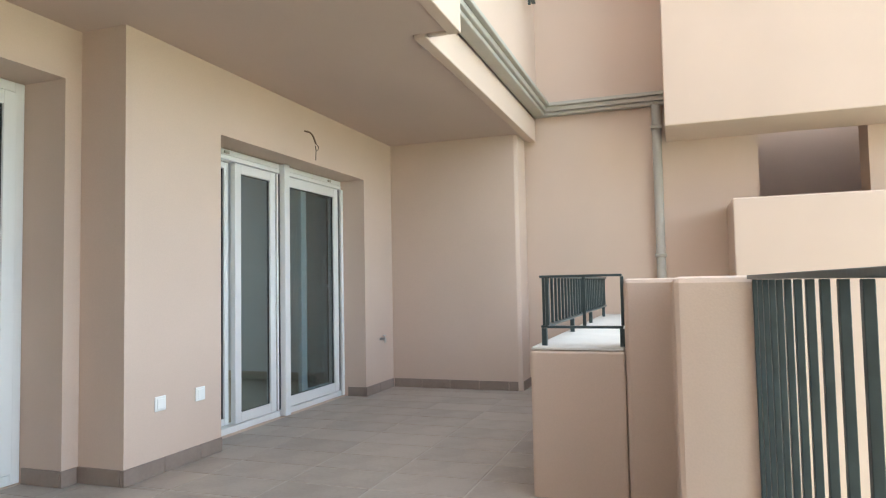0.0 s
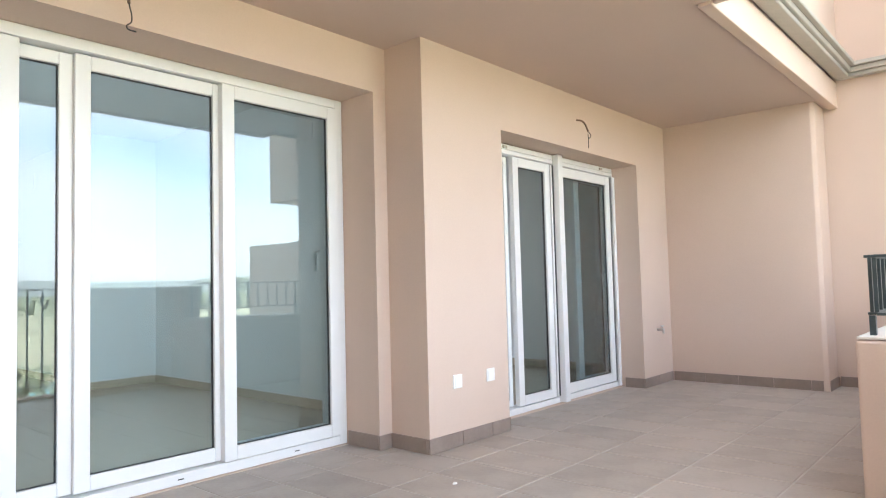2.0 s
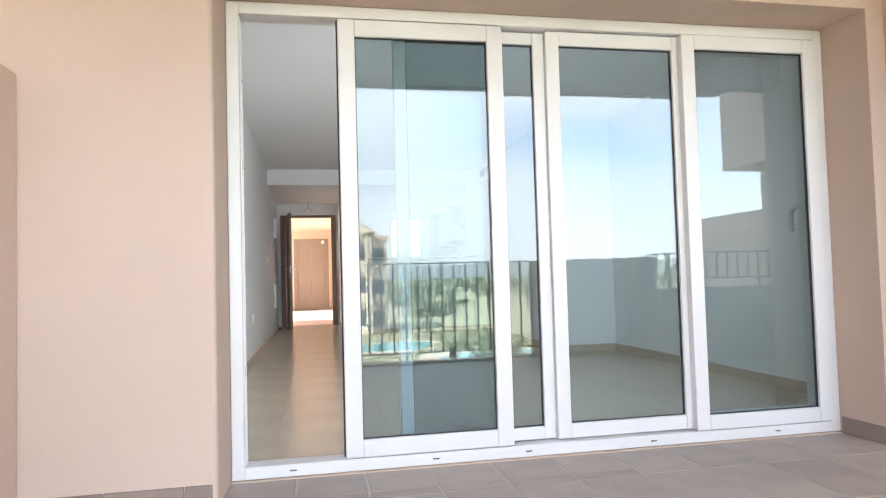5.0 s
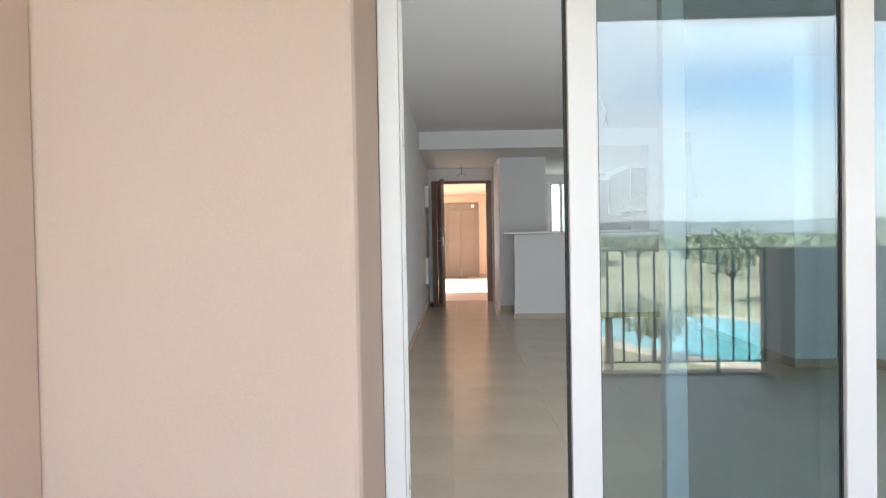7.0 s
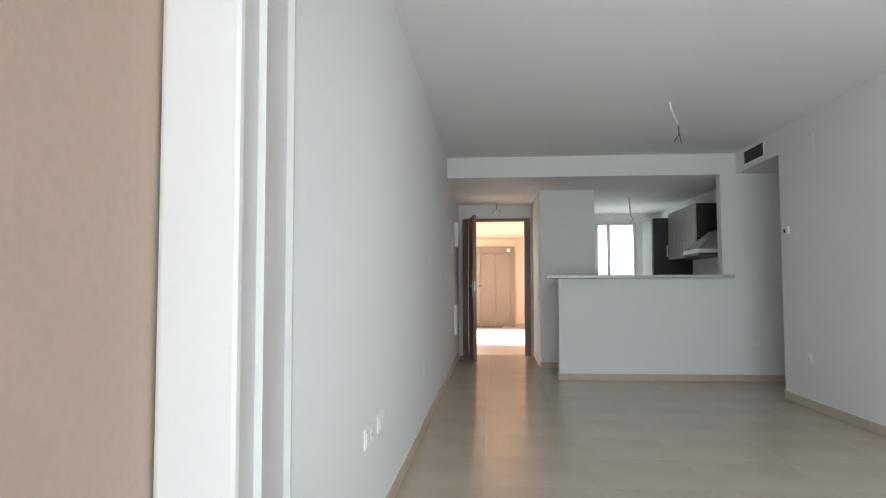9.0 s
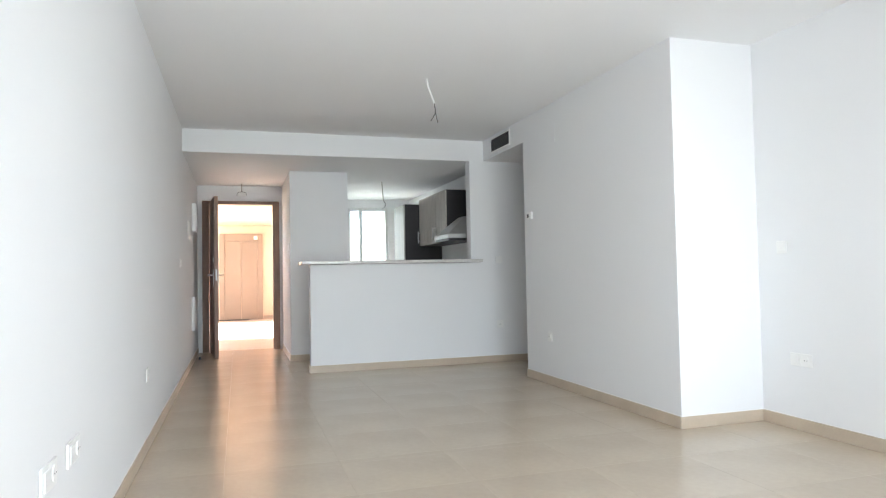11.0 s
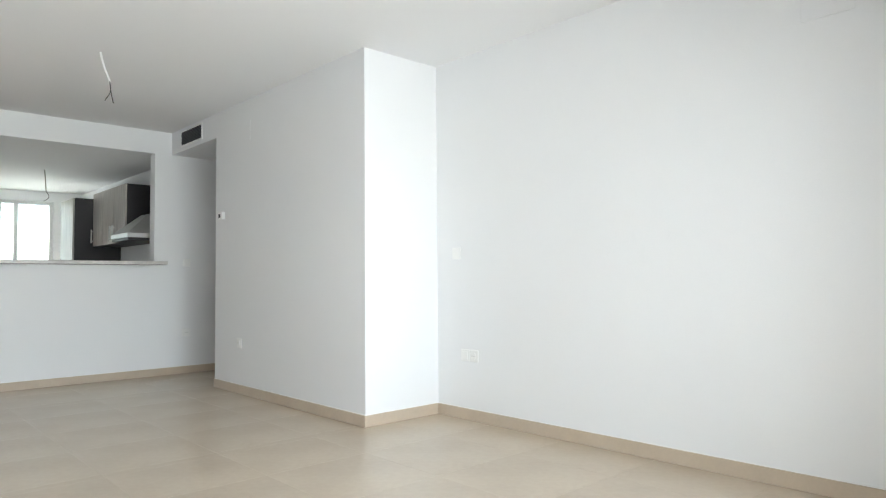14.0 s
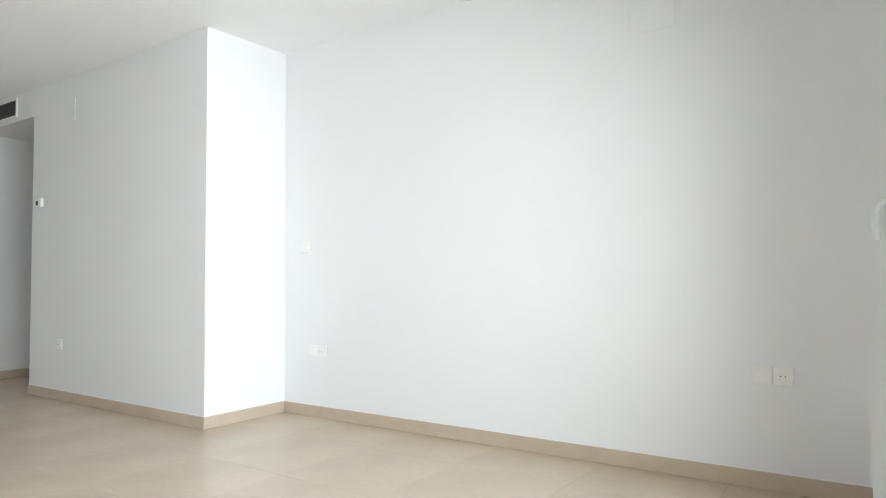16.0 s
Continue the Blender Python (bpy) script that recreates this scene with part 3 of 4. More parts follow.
structure("ceiling_landing", [((-1.85, 9.885, 2.30), (1.25, 13.0, 2.5)), ((-0.42, 13.0, 2.30), (1.25, 17.2, 2.5))], M_PEACH, "peach landing ceiling", "ceiling")
# The low left wall is unseen, added to keep low sky light out.
structure("wall_landing", [((1.1, 9.885, -0.1), (1.25, 17.2, 2.30)), ((-1.95, 17.07, -0.1), (1.1, 17.2, 2.30)), ((-1.9, 9.885, -0.1), (-0.45, 9.95, 2.30)), ((-1.95, 9.95, -0.1), (-1.8, 17.07, 1.5))], M_PEACH, "peach landing walls, with an unseen low one added on the left", "wall")
structure("baseboard_landing", [((-1.79, 17.058, -0.011), (-0.20, 17.069, 0.07)), ((0.835, 17.058, -0.011), (1.085, 17.069, 0.07)), ((1.087, 9.96, -0.011), (1.099, 17.05, 0.07))], M_LANDTILE, "landing skirting tiles", "skirting")
lift = empty("lift_door", (-0.19, 17.03, -0.012), label="brown steel lift door in two panels", category="lift door")
boxes("frame", [((0, 0, 0), (0.118, 0.038, 2.105)), ((0.898, 0, 0), (1.016, 0.038, 2.105)), ((0.118, 0, 1.925), (0.898, 0.038, 2.105))], M_LIFT, lift, 0.004)
boxes("panel", [((0.12, 0.02, 0), (0.505, 0.038, 1.923))], M_LIFT, lift, 0.004)
boxes("panel", [((0.511, 0.02, 0), (0.896, 0.038, 1.923))], M_LIFT, lift, 0.004)
boxes("indicator", [((0.81, -0.01, 1.96), (0.90, -0.001, 2.05))], M_PLASTIC, lift, 0.003)
boxes("sill", [((0.118, -0.06, 0.001), (0.898, -0.001, 0.008))], M_STEEL, lift, 0.002)
matt = empty("door_mat", (-0.2, 16.68, -0.012), label="dark rectangular mat before the lift", category="mat")
boxes("mat", [((0, 0, 0.001), (0.7, 0.28, 0.014))], M_CABLE, matt, 0.004)


# ---- electrical fittings ----
def plate(name, label, category, pos, rot, kind="switch", n=1, group=""):
    """A wall plate facing local -y."""
    e = empty(name, pos, label=label, category=category, group=group)
    for k in range(n):
        ox = k * 0.083
        boxes("cover", [((ox - 0.041, -0.009, -0.041), (ox + 0.041, -0.0005, 0.041))], M_PLASTIC, e, 0.004)
        if kind == "switch" or k < n - 1:
            boxes("rocker", [((ox - 0.028, -0.014, -0.028), (ox + 0.028, -0.0095, 0.028))], M_PLASTIC, e, 0.003)
        else:
            bm = bmesh.new()
            r0, r1 = 0.024, 0.019
            cyl(bm, (ox, -0.0095, 0), (ox, -0.013, 0), r0, 24)
            finish(bm, "ring", M_PLASTIC, e)
            bm = bmesh.new()
            cyl(bm, (ox, -0.0135, 0), (ox, -0.0138, 0), r1, 24)
            finish(bm, "well", M_PLASTIC, e)
            bm = bmesh.new()
            for s in (-1, 1):
                cyl(bm, (ox + s * 0.0095, -0.014, 0), (ox + s * 0.0095, -0.0143, 0), 0.003, 10)
            finish(bm, "pin_hole", M_GASKET, e)
    e.rotation_euler = (0, 0, radians(rot))
    return e


plate("outdoor_socket", "white covered outdoor socket on salmon render", "socket", (3.445, -0.607, 0.355), 0, group="outdoor sockets")
plate("outdoor_socket", "white covered outdoor socket on salmon render", "socket", (3.77, -0.607, 0.358), 0, group="outdoor sockets")
for y, z, k, n in ((2.20, 0.46, "socket", 2), (2.50, 0.46, "socket", 2), (4.41, 0.45, "socket", 1), (6.82, 1.17, "switch", 1)):
    plate("wall_socket" if k == "socket" else "light_switch", "white plastic wall plate on the white wall", k, (XL + 0.001, y, z), 90, k, n, "living room plates")
plate("light_switch", "white light switch on the white wall", "switch", (XR - 0.001, 3.49, 1.15), -90, "switch", 1, "living room plates")
plate("wall_socket", "white double socket on the white wall", "socket", (XR - 0.001, 3.41, 0.44), -90, "socket", 2, "living room plates")
plate("wall_socket", "white double socket near the window", "socket", (XR - 0.001, 0.63, 0.495), -90, "socket", 2, "living room plates")
plate("wall_socket", "white socket on the projecting wall", "socket", (XP - 0.001, 5.54, 0.43), -90, "socket", 1, "living room plates")
plate("wall_socket", "white socket under the bar wall", "socket", (3.12, YB - 0.001, 0.43), 0, "socket", 1, "living room plates")
plate("light_switch", "white switch beside the bar opening", "switch", (3.12, YB - 0.001, 1.17), 0, "switch", 1, "living room plates")
th = empty("thermostat", (XP, 5.9, 1.565), label="small white thermostat with a dark display", category="thermostat")
boxes("case", [((-0.025, -0.045, -0.035), (-0.001, 0.045, 0.035))], M_PLASTIC, th, 0.004)
boxes("display", [((-0.028, 0.0, -0.02), (-0.0255, 0.032, 0.015))], M_CABLE, th)
for y0, y1, z0, z1, deep, nm in ((8.46, 8.80, 0.40, 0.80, 0.035, "meter_cover"), (8.56, 8.87, 1.59, 1.93, 0.05, "fuse_box"), (7.86, 8.10, 1.46, 1.66, 0.012, "wall_cover")):
    e = empty(nm, (XL, y0, z0), label="flat white electrical cover on the hall wall", category="electrical box")
    boxes("cover", [((0.001, 0, 0), (deep, y1 - y0, z1 - z0))], M_PLASTIC, e, 0.004)
    boxes("lid", [((deep + 0.001, 0.02, 0.02), (deep + 0.006, y1 - y0 - 0.02, z1 - z0 - 0.02))], M_PLASTIC, e, 0.002)

for nm, x, y0, y1, z0, z1 in (("wall_cover", XR, 0.97, 1.19, 2.13, 2.33), ("wall_cover", XP, 5.36, 5.44, 2.18, 2.35)):
    e = empty(nm, (x, y0, z0), label="flush white painted cover high on the wall", category="cover", group="wall covers")
    boxes("cover", [((-0.006, 0, 0), (-0.0005, y1 - y0, z1 - z0))], M_WHITE, e, 0.002)

# air grille over the passage
gr = empty("air_grille", (XP, 6.36, 2.345), label="dark slatted air grille in a white frame", category="grille")
boxes("frame", [((-0.012, 0, 0), (-0.001, 0.54, 0.018)), ((-0.012, 0, 0.152), (-0.001, 0.54, 0.17)), ((-0.012, 0, 0.018), (-0.001, 0.018, 0.152)), ((-0.012, 0.522, 0.018), (-0.001, 0.54, 0.152))], M_PLASTIC, gr, 0.002)
boxes("back", [((-0.004, 0.018, 0.018), (-0.001, 0.522, 0.152))], M_CABLE, gr)
for i in range(9):
    boxes("slat", [((-0.011, 0.019, 0.022 + i * 0.0145), (-0.0045, 0.521, 0.026 + i * 0.0145))], M_SLAT, gr)


# ---- loose lamp wires ----
def lamp_wire(name, label, pts, ends, sheath):
    e = empty(name, pts[0], label=label, category="wire", group="lamp wires")
    o = Vector(pts[0])
    tube("cord", [Vector(p) - o for p in pts], 0.007, sheath, e)
    for q in ends:
        tube("core", [Vector(p) - o for p in q], 0.003, M_CABLE, e)
    return e


lamp_wire("ceiling_wire", "loose white lamp wire hanging from the ceiling", [(1.66, 4.97, ZC), (1.68, 4.98, 2.47), (1.73, 5.0, 2.36)],
          [[(1.73, 5.0, 2.36), (1.735, 5.0, 2.29), (1.70, 5.0, 2.22)], [(1.73, 5.0, 2.36), (1.74, 5.0, 2.28), (1.755, 5.0, 2.21)]], M_PLASTIC)
lamp_wire("hall_wire", "short lamp wire with a junction box over the door", [(0.3, 9.5, ZL), (0.3, 9.5, 2.25), (0.3, 9.5, 2.2)], [[(0.3, 9.5, 2.2), (0.24, 9.5, 2.17), (0.24, 9.5, 2.14)], [(0.3, 9.5, 2.2), (0.36, 9.5, 2.17), (0.36, 9.5, 2.14)]], M_ALU)
jb = empty("junction_box", (0.3, YD - 0.001, 2.16), label="small white junction box above the entrance door", category="junction box")
boxes("case", [((-0.06, -0.035, 0), (0.06, 0, 0.075))], M_PLASTIC, jb, 0.004)
lamp_wire("kitchen_wire", "loose lamp wire in the kitchen", [(2.15, 9.0, ZL), (2.16, 9.0, 2.2), (2.17, 9.0, 2.05)], [[(2.17, 9.0, 2.05), (2.2, 9.0, 1.98), (2.15, 9.0, 1.93)]], M_ALU)
lamp_wire("wall_wire", "bare wall lamp wire over the small window", [(4.98, -0.605, 2.215), (5.01, -0.645, 2.20), (5.05, -0.67, 2.12)], [[(5.05, -0.67, 2.12), (5.07, -0.68, 2.09), (5.06, -0.67, 2.07), (5.04, -0.67, 2.10)], [(5.05, -0.67, 2.07), (5.06, -0.66, 1.99)]], M_BRASS)
lamp_wire("wall_wire", "bare wall lamp wire over the wide window", [(1.60, -0.295, 2.33), (1.60, -0.34, 2.29), (1.61, -0.36, 2.2)], [[(1.61, -0.36, 2.2), (1.62, -0.36, 2.12), (1.60, -0.36, 2.09), (1.64, -0.36, 2.08)]], M_BRASS)
tap = empty("outdoor_tap", (6.33, -0.606, 0.47), label="small steel outdoor tap on the salmon wall", category="tap")
bm = bmesh.new()
cyl(bm, (0, 0, 0), (0, -0.06, 0), 0.014, 12)
cyl(bm, (0, -0.05, 0), (0, -0.055, -0.035), 0.010, 12)
cyl(bm, (0, -0.045, 0), (0, -0.045, 0.03), 0.007, 10)
add_box(bm, (-0.03, -0.05, 0.03), (0.03, -0.04, 0.04))
finish(bm, "body", M_STEEL, tap, smooth=False)


fl = empty("plaster_flake", (2.86, -1.08, FL), label="small white plaster flake lying on the terrace tiles", category="debris")
bm = bmesh.new()
vs = [bm.verts.new((0.013 * math.cos(k * 1.05) * (1 + 0.4 * (k % 2)), 0.011 * math.sin(k * 1.05), 0.001)) for k in range(6)]
up = [bm.verts.new((v.co.x * 0.7, v.co.y * 0.7, 0.007)) for v in vs]
bm.faces.new(up)
for k in range(6):
    bm.faces.new((vs[k], vs[(k + 1) % 6], up[(k + 1) % 6], up[k]))
finish(bm, "flake", M_PLASTIC, fl)

# ---- outside: ground, pool, planting, houses ----
GZ = -5.0
structure("ground", [((-1500, -3000, GZ - 1), (1500, 400, GZ))], M_GRASS, "dry green lawn reaching the horizon", "ground")


def blob_outline(cx, cy, rx, ry, seed, n=28):
    r = random.Random(seed)
    ph = [r.uniform(0, 6.28) for _ in range(3)]
    out = []
    for k in range(n):
        a = 2 * math.pi * k / n
        q = 1 + 0.16 * math.sin(2 * a + ph[0]) + 0.10 * math.sin(3 * a + ph[1])
        out.append((cx + rx * q * math.cos(a), cy + ry * q * math.sin(a)))
    return out


for cx, cy, rx, ry, s in ((14.5, -38, 5.0, 10, 3), (6.5, -53, 4.5, 3, 5)):
    tagged(prism("pool_paving", blob_outline(cx, cy, rx * 1.22, ry * 1.25, s), GZ + 0.01, GZ + 0.08, M_PAVE), "pale paving round the pool", "paving", kind="structure")
    tagged(prism("pool_water", blob_outline(cx, cy, rx, ry, s), GZ + 0.085, GZ + 0.10, M_POOL), "turquoise swimming pool water", "water", kind="structure")
structure("path", [((-60, -70.5, GZ + 0.005), (60, -69, GZ + 0.03))], M_PAVE, "pale path across the lawn", "path")


def tree(x, y, h, r, seed, n=900):
    rn = random.Random(seed)
    t = empty("tree", (x, y, GZ), label="leafy green garden tree on the lawn", category="tree", group="garden trees")
    bm = bmesh.new()
    cyl(bm, (0, 0, 0), (0.1, 0, h * 0.5), h * 0.03, 8, h * 0.02)
    tips = []
    for k in range(7):
        a = k * 2.4
        p = Vector((math.cos(a) * r * 0.55, math.sin(a) * r * 0.55, h * rn.uniform(0.55, 0.85)))
        cyl(bm, (0.1, 0, h * rn.uniform(0.3, 0.5)), p, h * 0.015, 6, h * 0.004)
        tips.append(p)
    tips.append(Vector((0, 0, h * 0.85)))
    finish(bm, "trunk", M_BARK, t)
    bm = bmesh.new()
    for _ in range(n):
        c = rn.choice(tips) + Vector((rn.gauss(0, r * 0.26), rn.gauss(0, r * 0.26), rn.gauss(0, h * 0.08)))
        q = Euler((rn.uniform(0, 6), rn.uniform(0, 6), rn.uniform(0, 6))).to_quaternion()
        w = rn.uniform(0.1, 0.22) * r * 0.5
        bm.faces.new([bm.verts.new(c + q @ Vector(v)) for v in ((-w, 0, 0), (0, -w * 0.5, w * 0.1), (w, 0, 0), (0, w * 0.5, w * 0.1))])
    tagged(finish(bm, "leaves", M_LEAF, t), kind="stuff")
    return t


def palm(x, y, h, seed, fronds=18):
    rn = random.Random(seed)
    t = empty("palm", (x, y, GZ), label="palm with arching green fronds", category="palm", group="garden palms")
    bm = bmesh.new()
    for k in range(6):
        cyl(bm, (0, 0, h * k / 6), (0, 0, h * (k + 1) / 6), 0.2 - 0.01 * k, 9, 0.17 - 0.01 * k)
    finish(bm, "trunk", M_BARK, t)
    bm = bmesh.new()
    for k in range(fronds):
        a, up, ln = rn.uniform(0, 6.28), rn.uniform(0.1, 1.2), rn.uniform(1.6, 2.3)
        pts = []
        for i in range(9):
            s = i / 8
            d = ln * s
            pts.append(Vector((math.cos(a) * d, math.sin(a) * d, h + up * d - 0.55 * d * d * (0.5 + s * 0.3))))
        side = Vector((-math.sin(a), math.cos(a), 0))
        for i in range(1, 9):
            for s in (-1, 1):
                for j in range(2):
                    b = pts[i - 1].lerp(pts[i], 0.5 * j)
                    tip = b + side * s * 0.45 * (1 - 0.6 * i / 9) + Vector((math.cos(a), math.sin(a), 0)) * 0.25 - Vector((0, 0, 0.15))
                    bm.faces.new([bm.verts.new(v) for v in (b, b + Vector((math.cos(a) * 0.08, math.sin(a) * 0.08, 0)), tip)])
    tagged(finish(bm, "fronds", M_PALM, t), kind="stuff")
    return t


rt = random.Random(11)
palm(5.6, -22, 3.2, 1), palm(1.2, -18, 2.6, 2), palm(8.2, -24, 2.6, 3), palm(1.0, -36, 4.6, 4), palm(22, -34, 6.0, 5)
for i in range(26):
    x, y = rt.uniform(9, 70), rt.uniform(-150, -72)
    tree(x, y, rt.uniform(2.4, 5.0), rt.uniform(1.8, 3.6), 100 + i, 420)
for i, (x, y, h, r) in enumerate(((9.5, -30, 3.0, 1.5), (-9, -24, 5.0, 2.4), (24, -56, 6.5, 3), (12, -66, 4, 2))):
    tree(x, y, h, r, 40 + i, 900)
bm = bmesh.new()
rs = random.Random(5)
for _ in range(2400):
    x, y = rs.uniform(-6, 7.5), rs.uniform(-16, -11)
    hgt = rs.uniform(0.2, 2.6 if x < 1.5 else 1.2)
    q = Euler((rs.uniform(0, 6), rs.uniform(0, 6), rs.uniform(0, 6))).to_quaternion()
    w = rs.uniform(0.10, 0.26)
    bm.faces.new([bm.verts.new(Vector((x, y, GZ + hgt)) + q @ Vector(v)) for v in ((-w, 0, 0), (0, -w * 0.3, 0), (w, 0, 0), (0, w * 0.3, 0))])
tagged(finish(bm, "shrubs", M_LEAF), "dense green shrubs below the terrace", "shrubs", kind="stuff")
bm = bmesh.new()
for _ in range(9000):
    x, y = rs.uniform(-260, 320), rs.uniform(-520, -160)
    w = rs.uniform(0.8, 2.4)
    q = Euler((rs.uniform(-0.6, 0.6), rs.uniform(-0.6, 0.6), rs.uniform(0, 6))).to_quaternion()
    bm.faces.new([bm.verts.new(Vector((x, y, GZ + rs.uniform(0.3, 5))) + q @ Vector(v)) for v in ((-w, 0, 0), (0, -w * 0.6, 0.5), (w, 0, 0), (0, w * 0.6, 0.8))])
tagged(finish(bm, "far_woods", M_LEAF), "far low woods and orchards", "woods", kind="stuff")


def house(x, y, turn):
    h = empty("apartment_house", (x, y, GZ), label="cream apartment house with gables and balconies", category="house", group="resort houses")
    w, d, st = 16, 10, 3.4
    bm = bmesh.new()
    add_box(bm, (-w / 2, 0, 0), (w / 2, d, st * 3))
    for s in (-4, 4):
        add_box(bm, (s - 2.2, -1.5, 0), (s + 2.2, -0.001, st * 3 + 0.5))
    for s in (-4, 4):
        z = st * 3 + 0.5
        v = [bm.verts.new(c) for c in ((s - 2.35, -1.96, z + 0.02), (s + 2.35, -1.96, z + 0.02), (s, -1.96, z + 1.75), (s - 2.35, -1.905, z + 0.02), (s + 2.35, -1.905, z + 0.02), (s, -1.905, z + 1.75))]
        for f in ((0, 1, 2), (5, 4, 3), (0, 2, 5, 3), (1, 4, 5, 2), (0, 3, 4, 1)):
            bm.faces.new([v[i] for i in f])
    finish(bm, "wall", M_CREAM, h)
    bm = bmesh.new()
    for cx, y0, y1, hw, z in ((-4, -1.9, 5, 2.7, st * 3 + 0.5), (4, -1.9, 5, 2.7, st * 3 + 0.5)):
        v = [bm.verts.new(c) for c in ((cx - hw, y0, z), (cx + hw, y0, z), (cx, y0, z + 2), (cx - hw, y1, z), (cx + hw, y1, z), (cx, y1, z + 2))]
        for f in ((0, 1, 2), (5, 4, 3), (0, 2, 5, 3), (1, 4, 5, 2), (0, 3, 4, 1)):
            bm.faces.new([v[i] for i in f])
    add_box(bm, (-w / 2 - 0.4, 1.0, st * 3 + 0.01), (w / 2 + 0.4, d + 0.4, st * 3 + 0.4))
    finish(bm, "roof", M_ROOF, h)
    for k in range(3):
        for s in (-7, -4, -1.2, 1.2, 4, 7):
            yy = -1.5 if abs(s) == 4 else 0
            boxes("window", [((s - 0.6, yy - 0.05, k * st + 0.8), (s + 0.6, yy - 0.01, k * st + 2.4))], M_OPENING, h)
        boxes("balcony", [((-1.75, -1.4, k * st - 0.1), (1.75, -0.01, k * st + 0.05)), ((-1.75, -1.4, k * st + 0.05), (1.75, -1.3, k * st + 0.95))] if k else [((-1.75, -1.4, 0), (1.75, -0.01, 0.2))], M_PAVE, h)
    # storey bands, posts, pale balustrades, dark sheets for the shade inside the loggias
    for k in range(1, 4):
        boxes("cornice", [((-w / 2 - 0.15, -0.22, k * st - 0.22), (-6.21, -0.001, k * st)), ((6.21, -0.22, k * st - 0.22), (w / 2 + 0.15, -0.001, k * st)),
                          ((-6.35, -1.72, k * st - 0.22), (-1.8, -1.501, k * st)), ((1.8, -1.72, k * st - 0.22), (6.35, -1.501, k * st))], M_PAVE, h)
    for k in range(3):
        for s in (-4, 4):
            boxes("loggia_shade", [((s - 1.7, -1.56, k * st + 0.35), (s + 1.7, -1.552, k * st + 2.75))], M_OPENING, h)
            boxes("post", [((s - 1.8, -1.72, k * st), (s - 1.55, -1.57, k * st + 3.17)), ((s - 0.12, -1.72, k * st), (s + 0.12, -1.57, k * st + 3.17)), ((s + 1.55, -1.72, k * st), (s + 1.8, -1.57, k * st + 3.17))], M_CREAM, h)
            boxes("balustrade", [((s - 1.54, -1.70, k * st + 0.02), (s - 0.13, -1.6, k * st + 1.0)), ((s + 0.13, -1.70, k * st + 0.02), (s + 1.54, -1.6, k * st + 1.0))], M_CREAM, h)
    h.rotation_euler = (0, 0, radians(turn))
    return h


first = house(0.2, -68, 180)
copy_thing(first, pose(-24, -84, GZ, 0, 0, 170))
bm = bmesh.new()
prev = None
for i in range(81):
    a = radians(180 + i * 180 / 80)
    x, y = 1400 * math.cos(a), 1400 * math.sin(a)
    z = GZ + 22 + 16 * noise.noise(Vector((i * 0.13, 0.3, 0))) + 6 * noise.noise(Vector((i * 0.5, 1.3, 0)))
    cur = (bm.verts.new((x, y, GZ - 1)), bm.verts.new((x, y, z)))
    if prev:
        bm.faces.new((prev[0], cur[0], cur[1], prev[1]))
    prev = cur
tagged(finish(bm, "backdrop", M_HILL), "low hills on the horizon, distance haze in their bluish colour", "hills", kind="structure")


# ---- floors: tiles ----
def tiled_floor(name, label, rects, size, gap, top, thick, m, grout, x_off=0.0, y_off=0.0, piece="tile"):
    base = tagged(boxes(name, [((a, b, top - thick - 0.1), (c, d, top - 0.0025)) for a, b, c, d in rects], grout), label, "floor", kind="structure")
    cache = {}
    sx, sy = size
    for a, b, c, d in rects:
        i = math.floor((a - x_off) / sx)
        while x_off + i * sx < c:
            j = math.floor((b - y_off) / sy)
            while y_off + j * sy < d:
                x0, x1 = max(a, x_off + i * sx + gap / 2), min(c, x_off + (i + 1) * sx - gap / 2)
                y0, y1 = max(b, y_off + j * sy + gap / 2), min(d, y_off + (j + 1) * sy - gap / 2)
                if x1 - x0 > 0.01 and y1 - y0 > 0.01:
                    key = (round(x1 - x0, 3), round(y1 - y0, 3))
                    if key not in cache:
                        bm = bmesh.new()
                        w, h, e = key[0] / 2, key[1] / 2, min(0.002, gap * 0.35)
                        v = [bm.verts.new(q) for q in ((-w, -h, -thick), (w, -h, -thick), (w, h, -thick), (-w, h, -thick), (-w, -h, -e), (w, -h, -e), (w, h, -e), (-w, h, -e), (-w + e, -h + e, 0), (w - e, -h + e, 0), (w - e, h - e, 0), (-w + e, h - e, 0))]
                        for k in range(4):
                            n = (k + 1) % 4
                            bm.faces.new((v[k], v[n], v[4 + n], v[4 + k]))
                            bm.faces.new((v[4 + k], v[4 + n], v[8 + n], v[8 + k]))
                        bm.faces.new(v[8:12])
                        me = bpy.data.meshes.new(piece)
                        bm.to_mesh(me)
                        bm.free()
                        me.materials.append(m)
                        cache[key] = me
                    ob = new(piece, cache[key])
                    ob.location = ((x0 + x1) / 2, (y0 + y1) / 2, top)
                    ob.parent = base
                j += 1
            i += 1
    return base


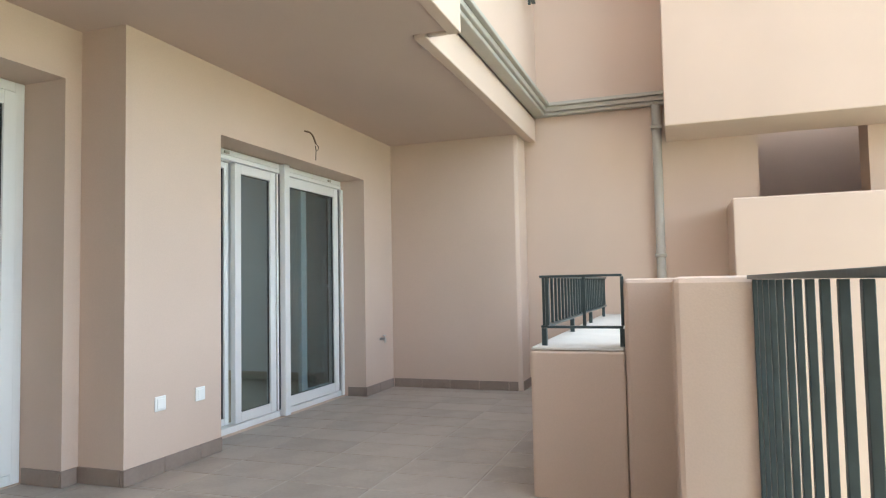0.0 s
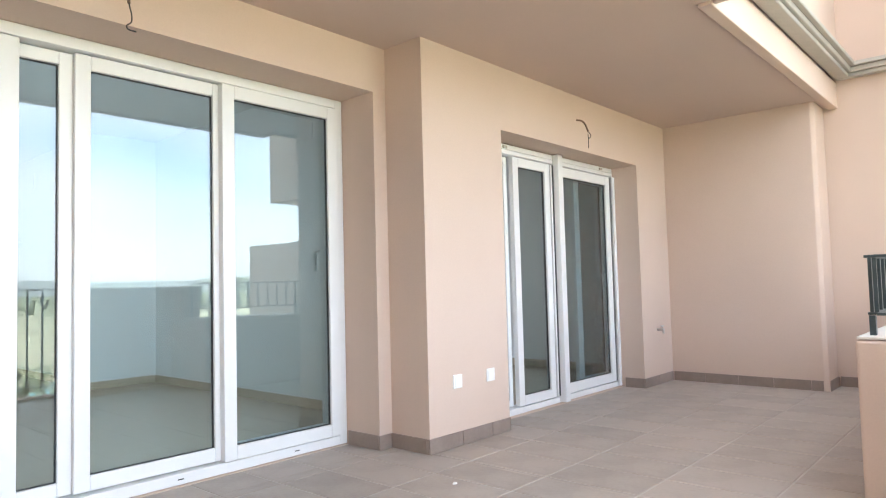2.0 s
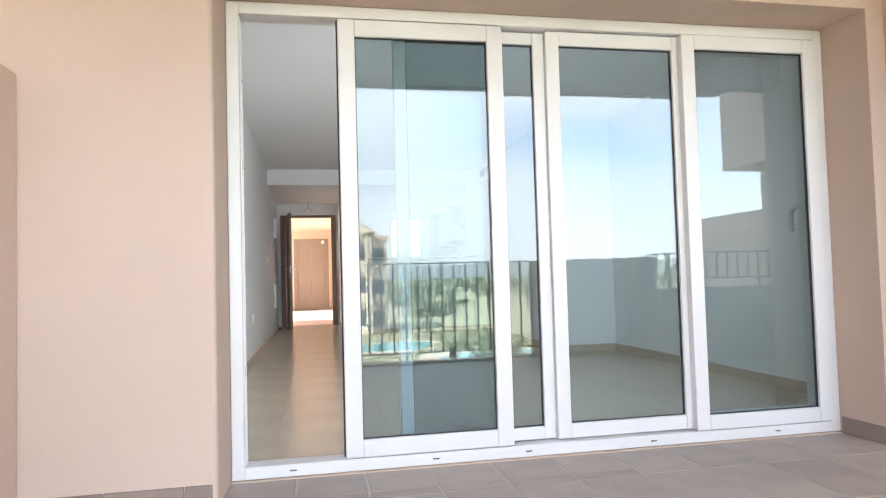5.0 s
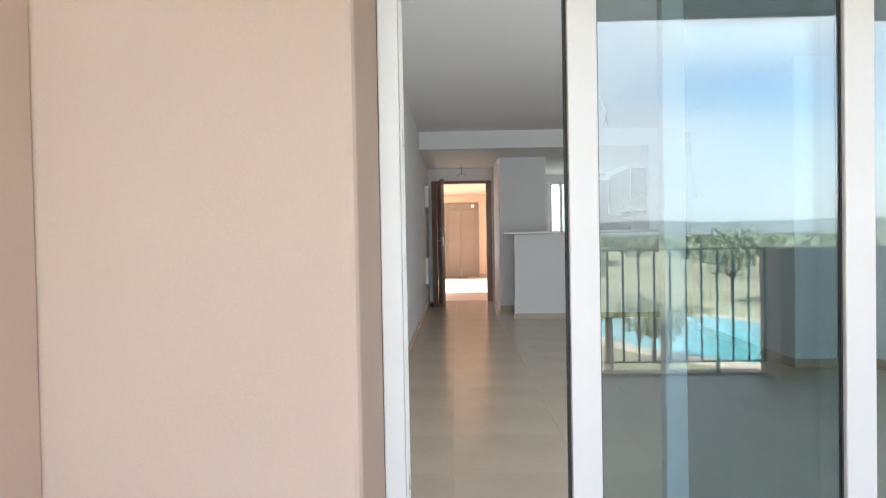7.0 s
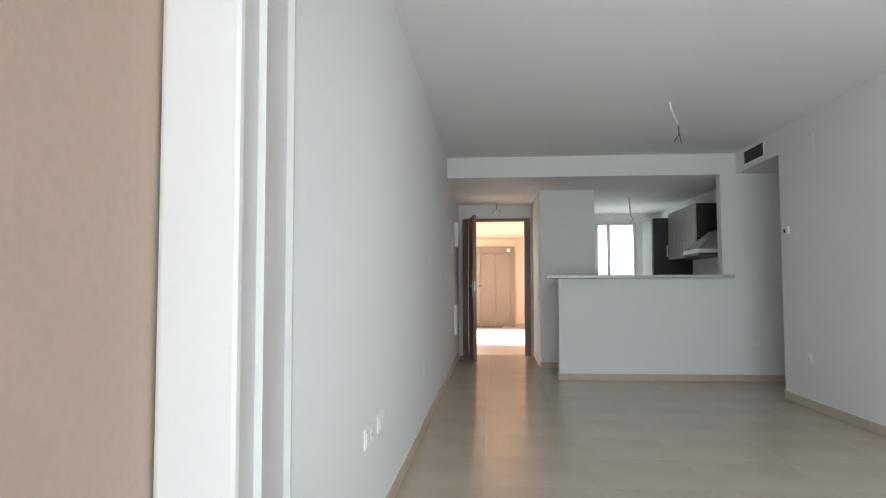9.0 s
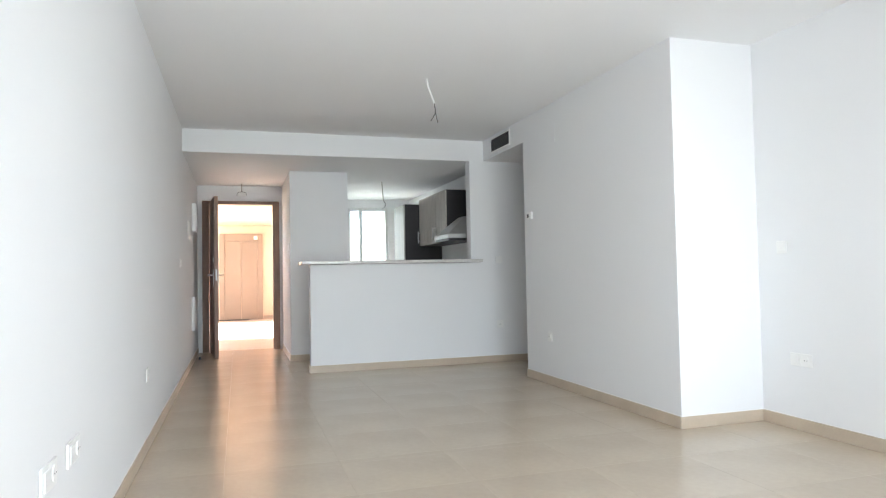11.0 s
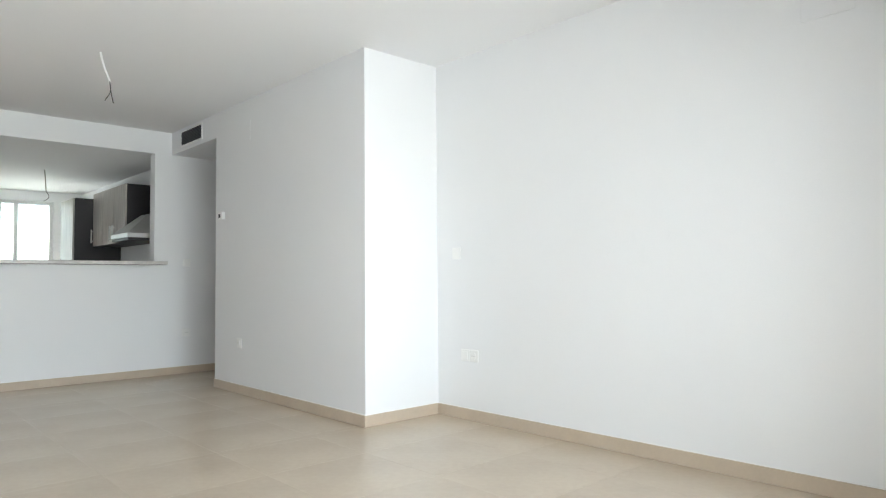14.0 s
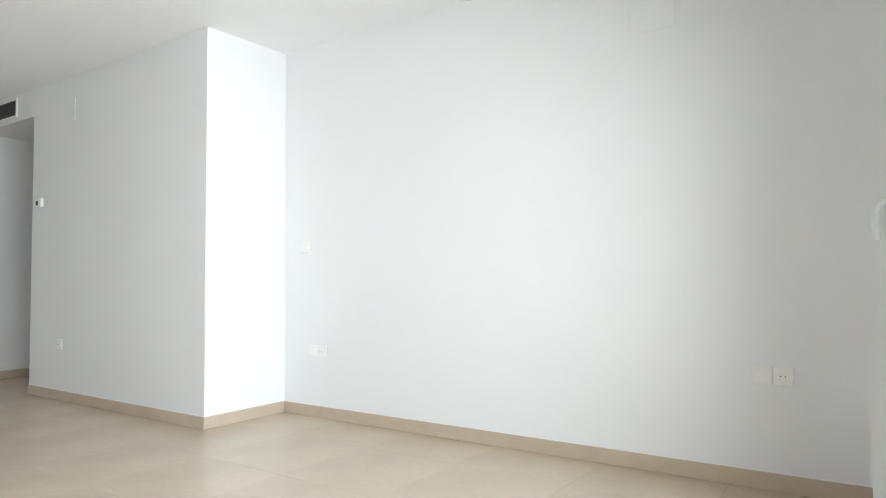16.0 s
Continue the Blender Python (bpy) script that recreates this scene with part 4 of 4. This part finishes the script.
tiled_floor("floor_terrace", "brown-grey square terrace tiles with pale joints",
            [(-0.73, -3.56, 3.196, -0.295), (-0.04, -0.295, WX1, -0.02), (3.196, -2.66, 6.64, -0.605), (3.196, -3.56, 3.64, -2.66), (3.972, -0.605, 6.02, -0.4), (6.64, -2.66, 7.0, -1.93)],
            (0.295, 0.49), 0.009, FL, 0.02, M_TILE_OUT, M_GROUT, 2.05, -0.385)
tiled_floor("floor_living", "polished beige floor tiles with fine joints",
            [(XL, 0.112, XR, YJ), (XL, YJ, XP, YC), (XL, YC, 5.3, YB), (XL, YB, 0.975, 8.25), (XL, 8.25, 0.85, YD + 0.15), (0.975, YB + 0.14, 3.1, 8.25), (1.555, 8.25, 3.1, 11.2)],
            (0.6, 0.6), 0.0012, 0.0, 0.012, M_TILE_IN, M_GROUT_IN, 0.17, 3.17)


def skirting_run(parent, a, b, n_axis, sign, z0, h, piece=0.295):
    """Skirting tiles from a to b, standing off the wall to the side of sign along n_axis."""
    ax, ay = a
    bx, by = b
    length = math.hypot(bx - ax, by - ay)
    ux, uy = (bx - ax) / length, (by - ay) / length
    s = 0.0
    while s < length - 0.005:
        e = min(length, s + piece)
        p, q = (ax + ux * (s + 0.002), ay + uy * (s + 0.002)), (ax + ux * (e - 0.002), ay + uy * (e - 0.002))
        off = 0.011 * sign
        if n_axis == "y":
            lo, hi = (p[0], p[1] + 0.0005 * sign, z0), (q[0], q[1] + off, z0 + h)
        else:
            lo, hi = (p[0] + 0.0005 * sign, p[1], z0), (q[0] + off, q[1], z0 + h)
        boxes("skirting_tile", [(lo, hi)], M_SKIRT_OUT, parent, 0.002, 1)
        s = e


sk = tagged(boxes("baseboard_terrace", [((3.2, -0.6054, FL - 0.01), (3.21, -0.6051, FL + 0.01))], M_GROUT), "brown tile skirting along the terrace walls", "skirting", kind="structure")
for a, b, n, s in (((-0.73, -0.295), (-0.034, -0.295), "y", -1), ((WX1, -0.295), (WX1, -0.016), "x", -1), ((WX1 - 0.012, -0.295), (3.183, -0.295), "y", -1),
                   ((3.196, -0.295), (3.196, -0.605), "x", -1), ((3.184, -0.605), (3.972, -0.605), "y", -1), ((6.02, -0.605), (6.02, -0.42), "x", -1), ((6.008, -0.605), (6.628, -0.605), "y", -1),
                   ((6.64, -0.618), (6.64, -1.89), "x", -1), ((6.665, -1.93), (6.98, -1.93), "y", -1), ((7.0, -1.945), (7.0, -2.66), "x", -1)):
    skirting_run(sk, a, b, n, s, FL, 0.085)
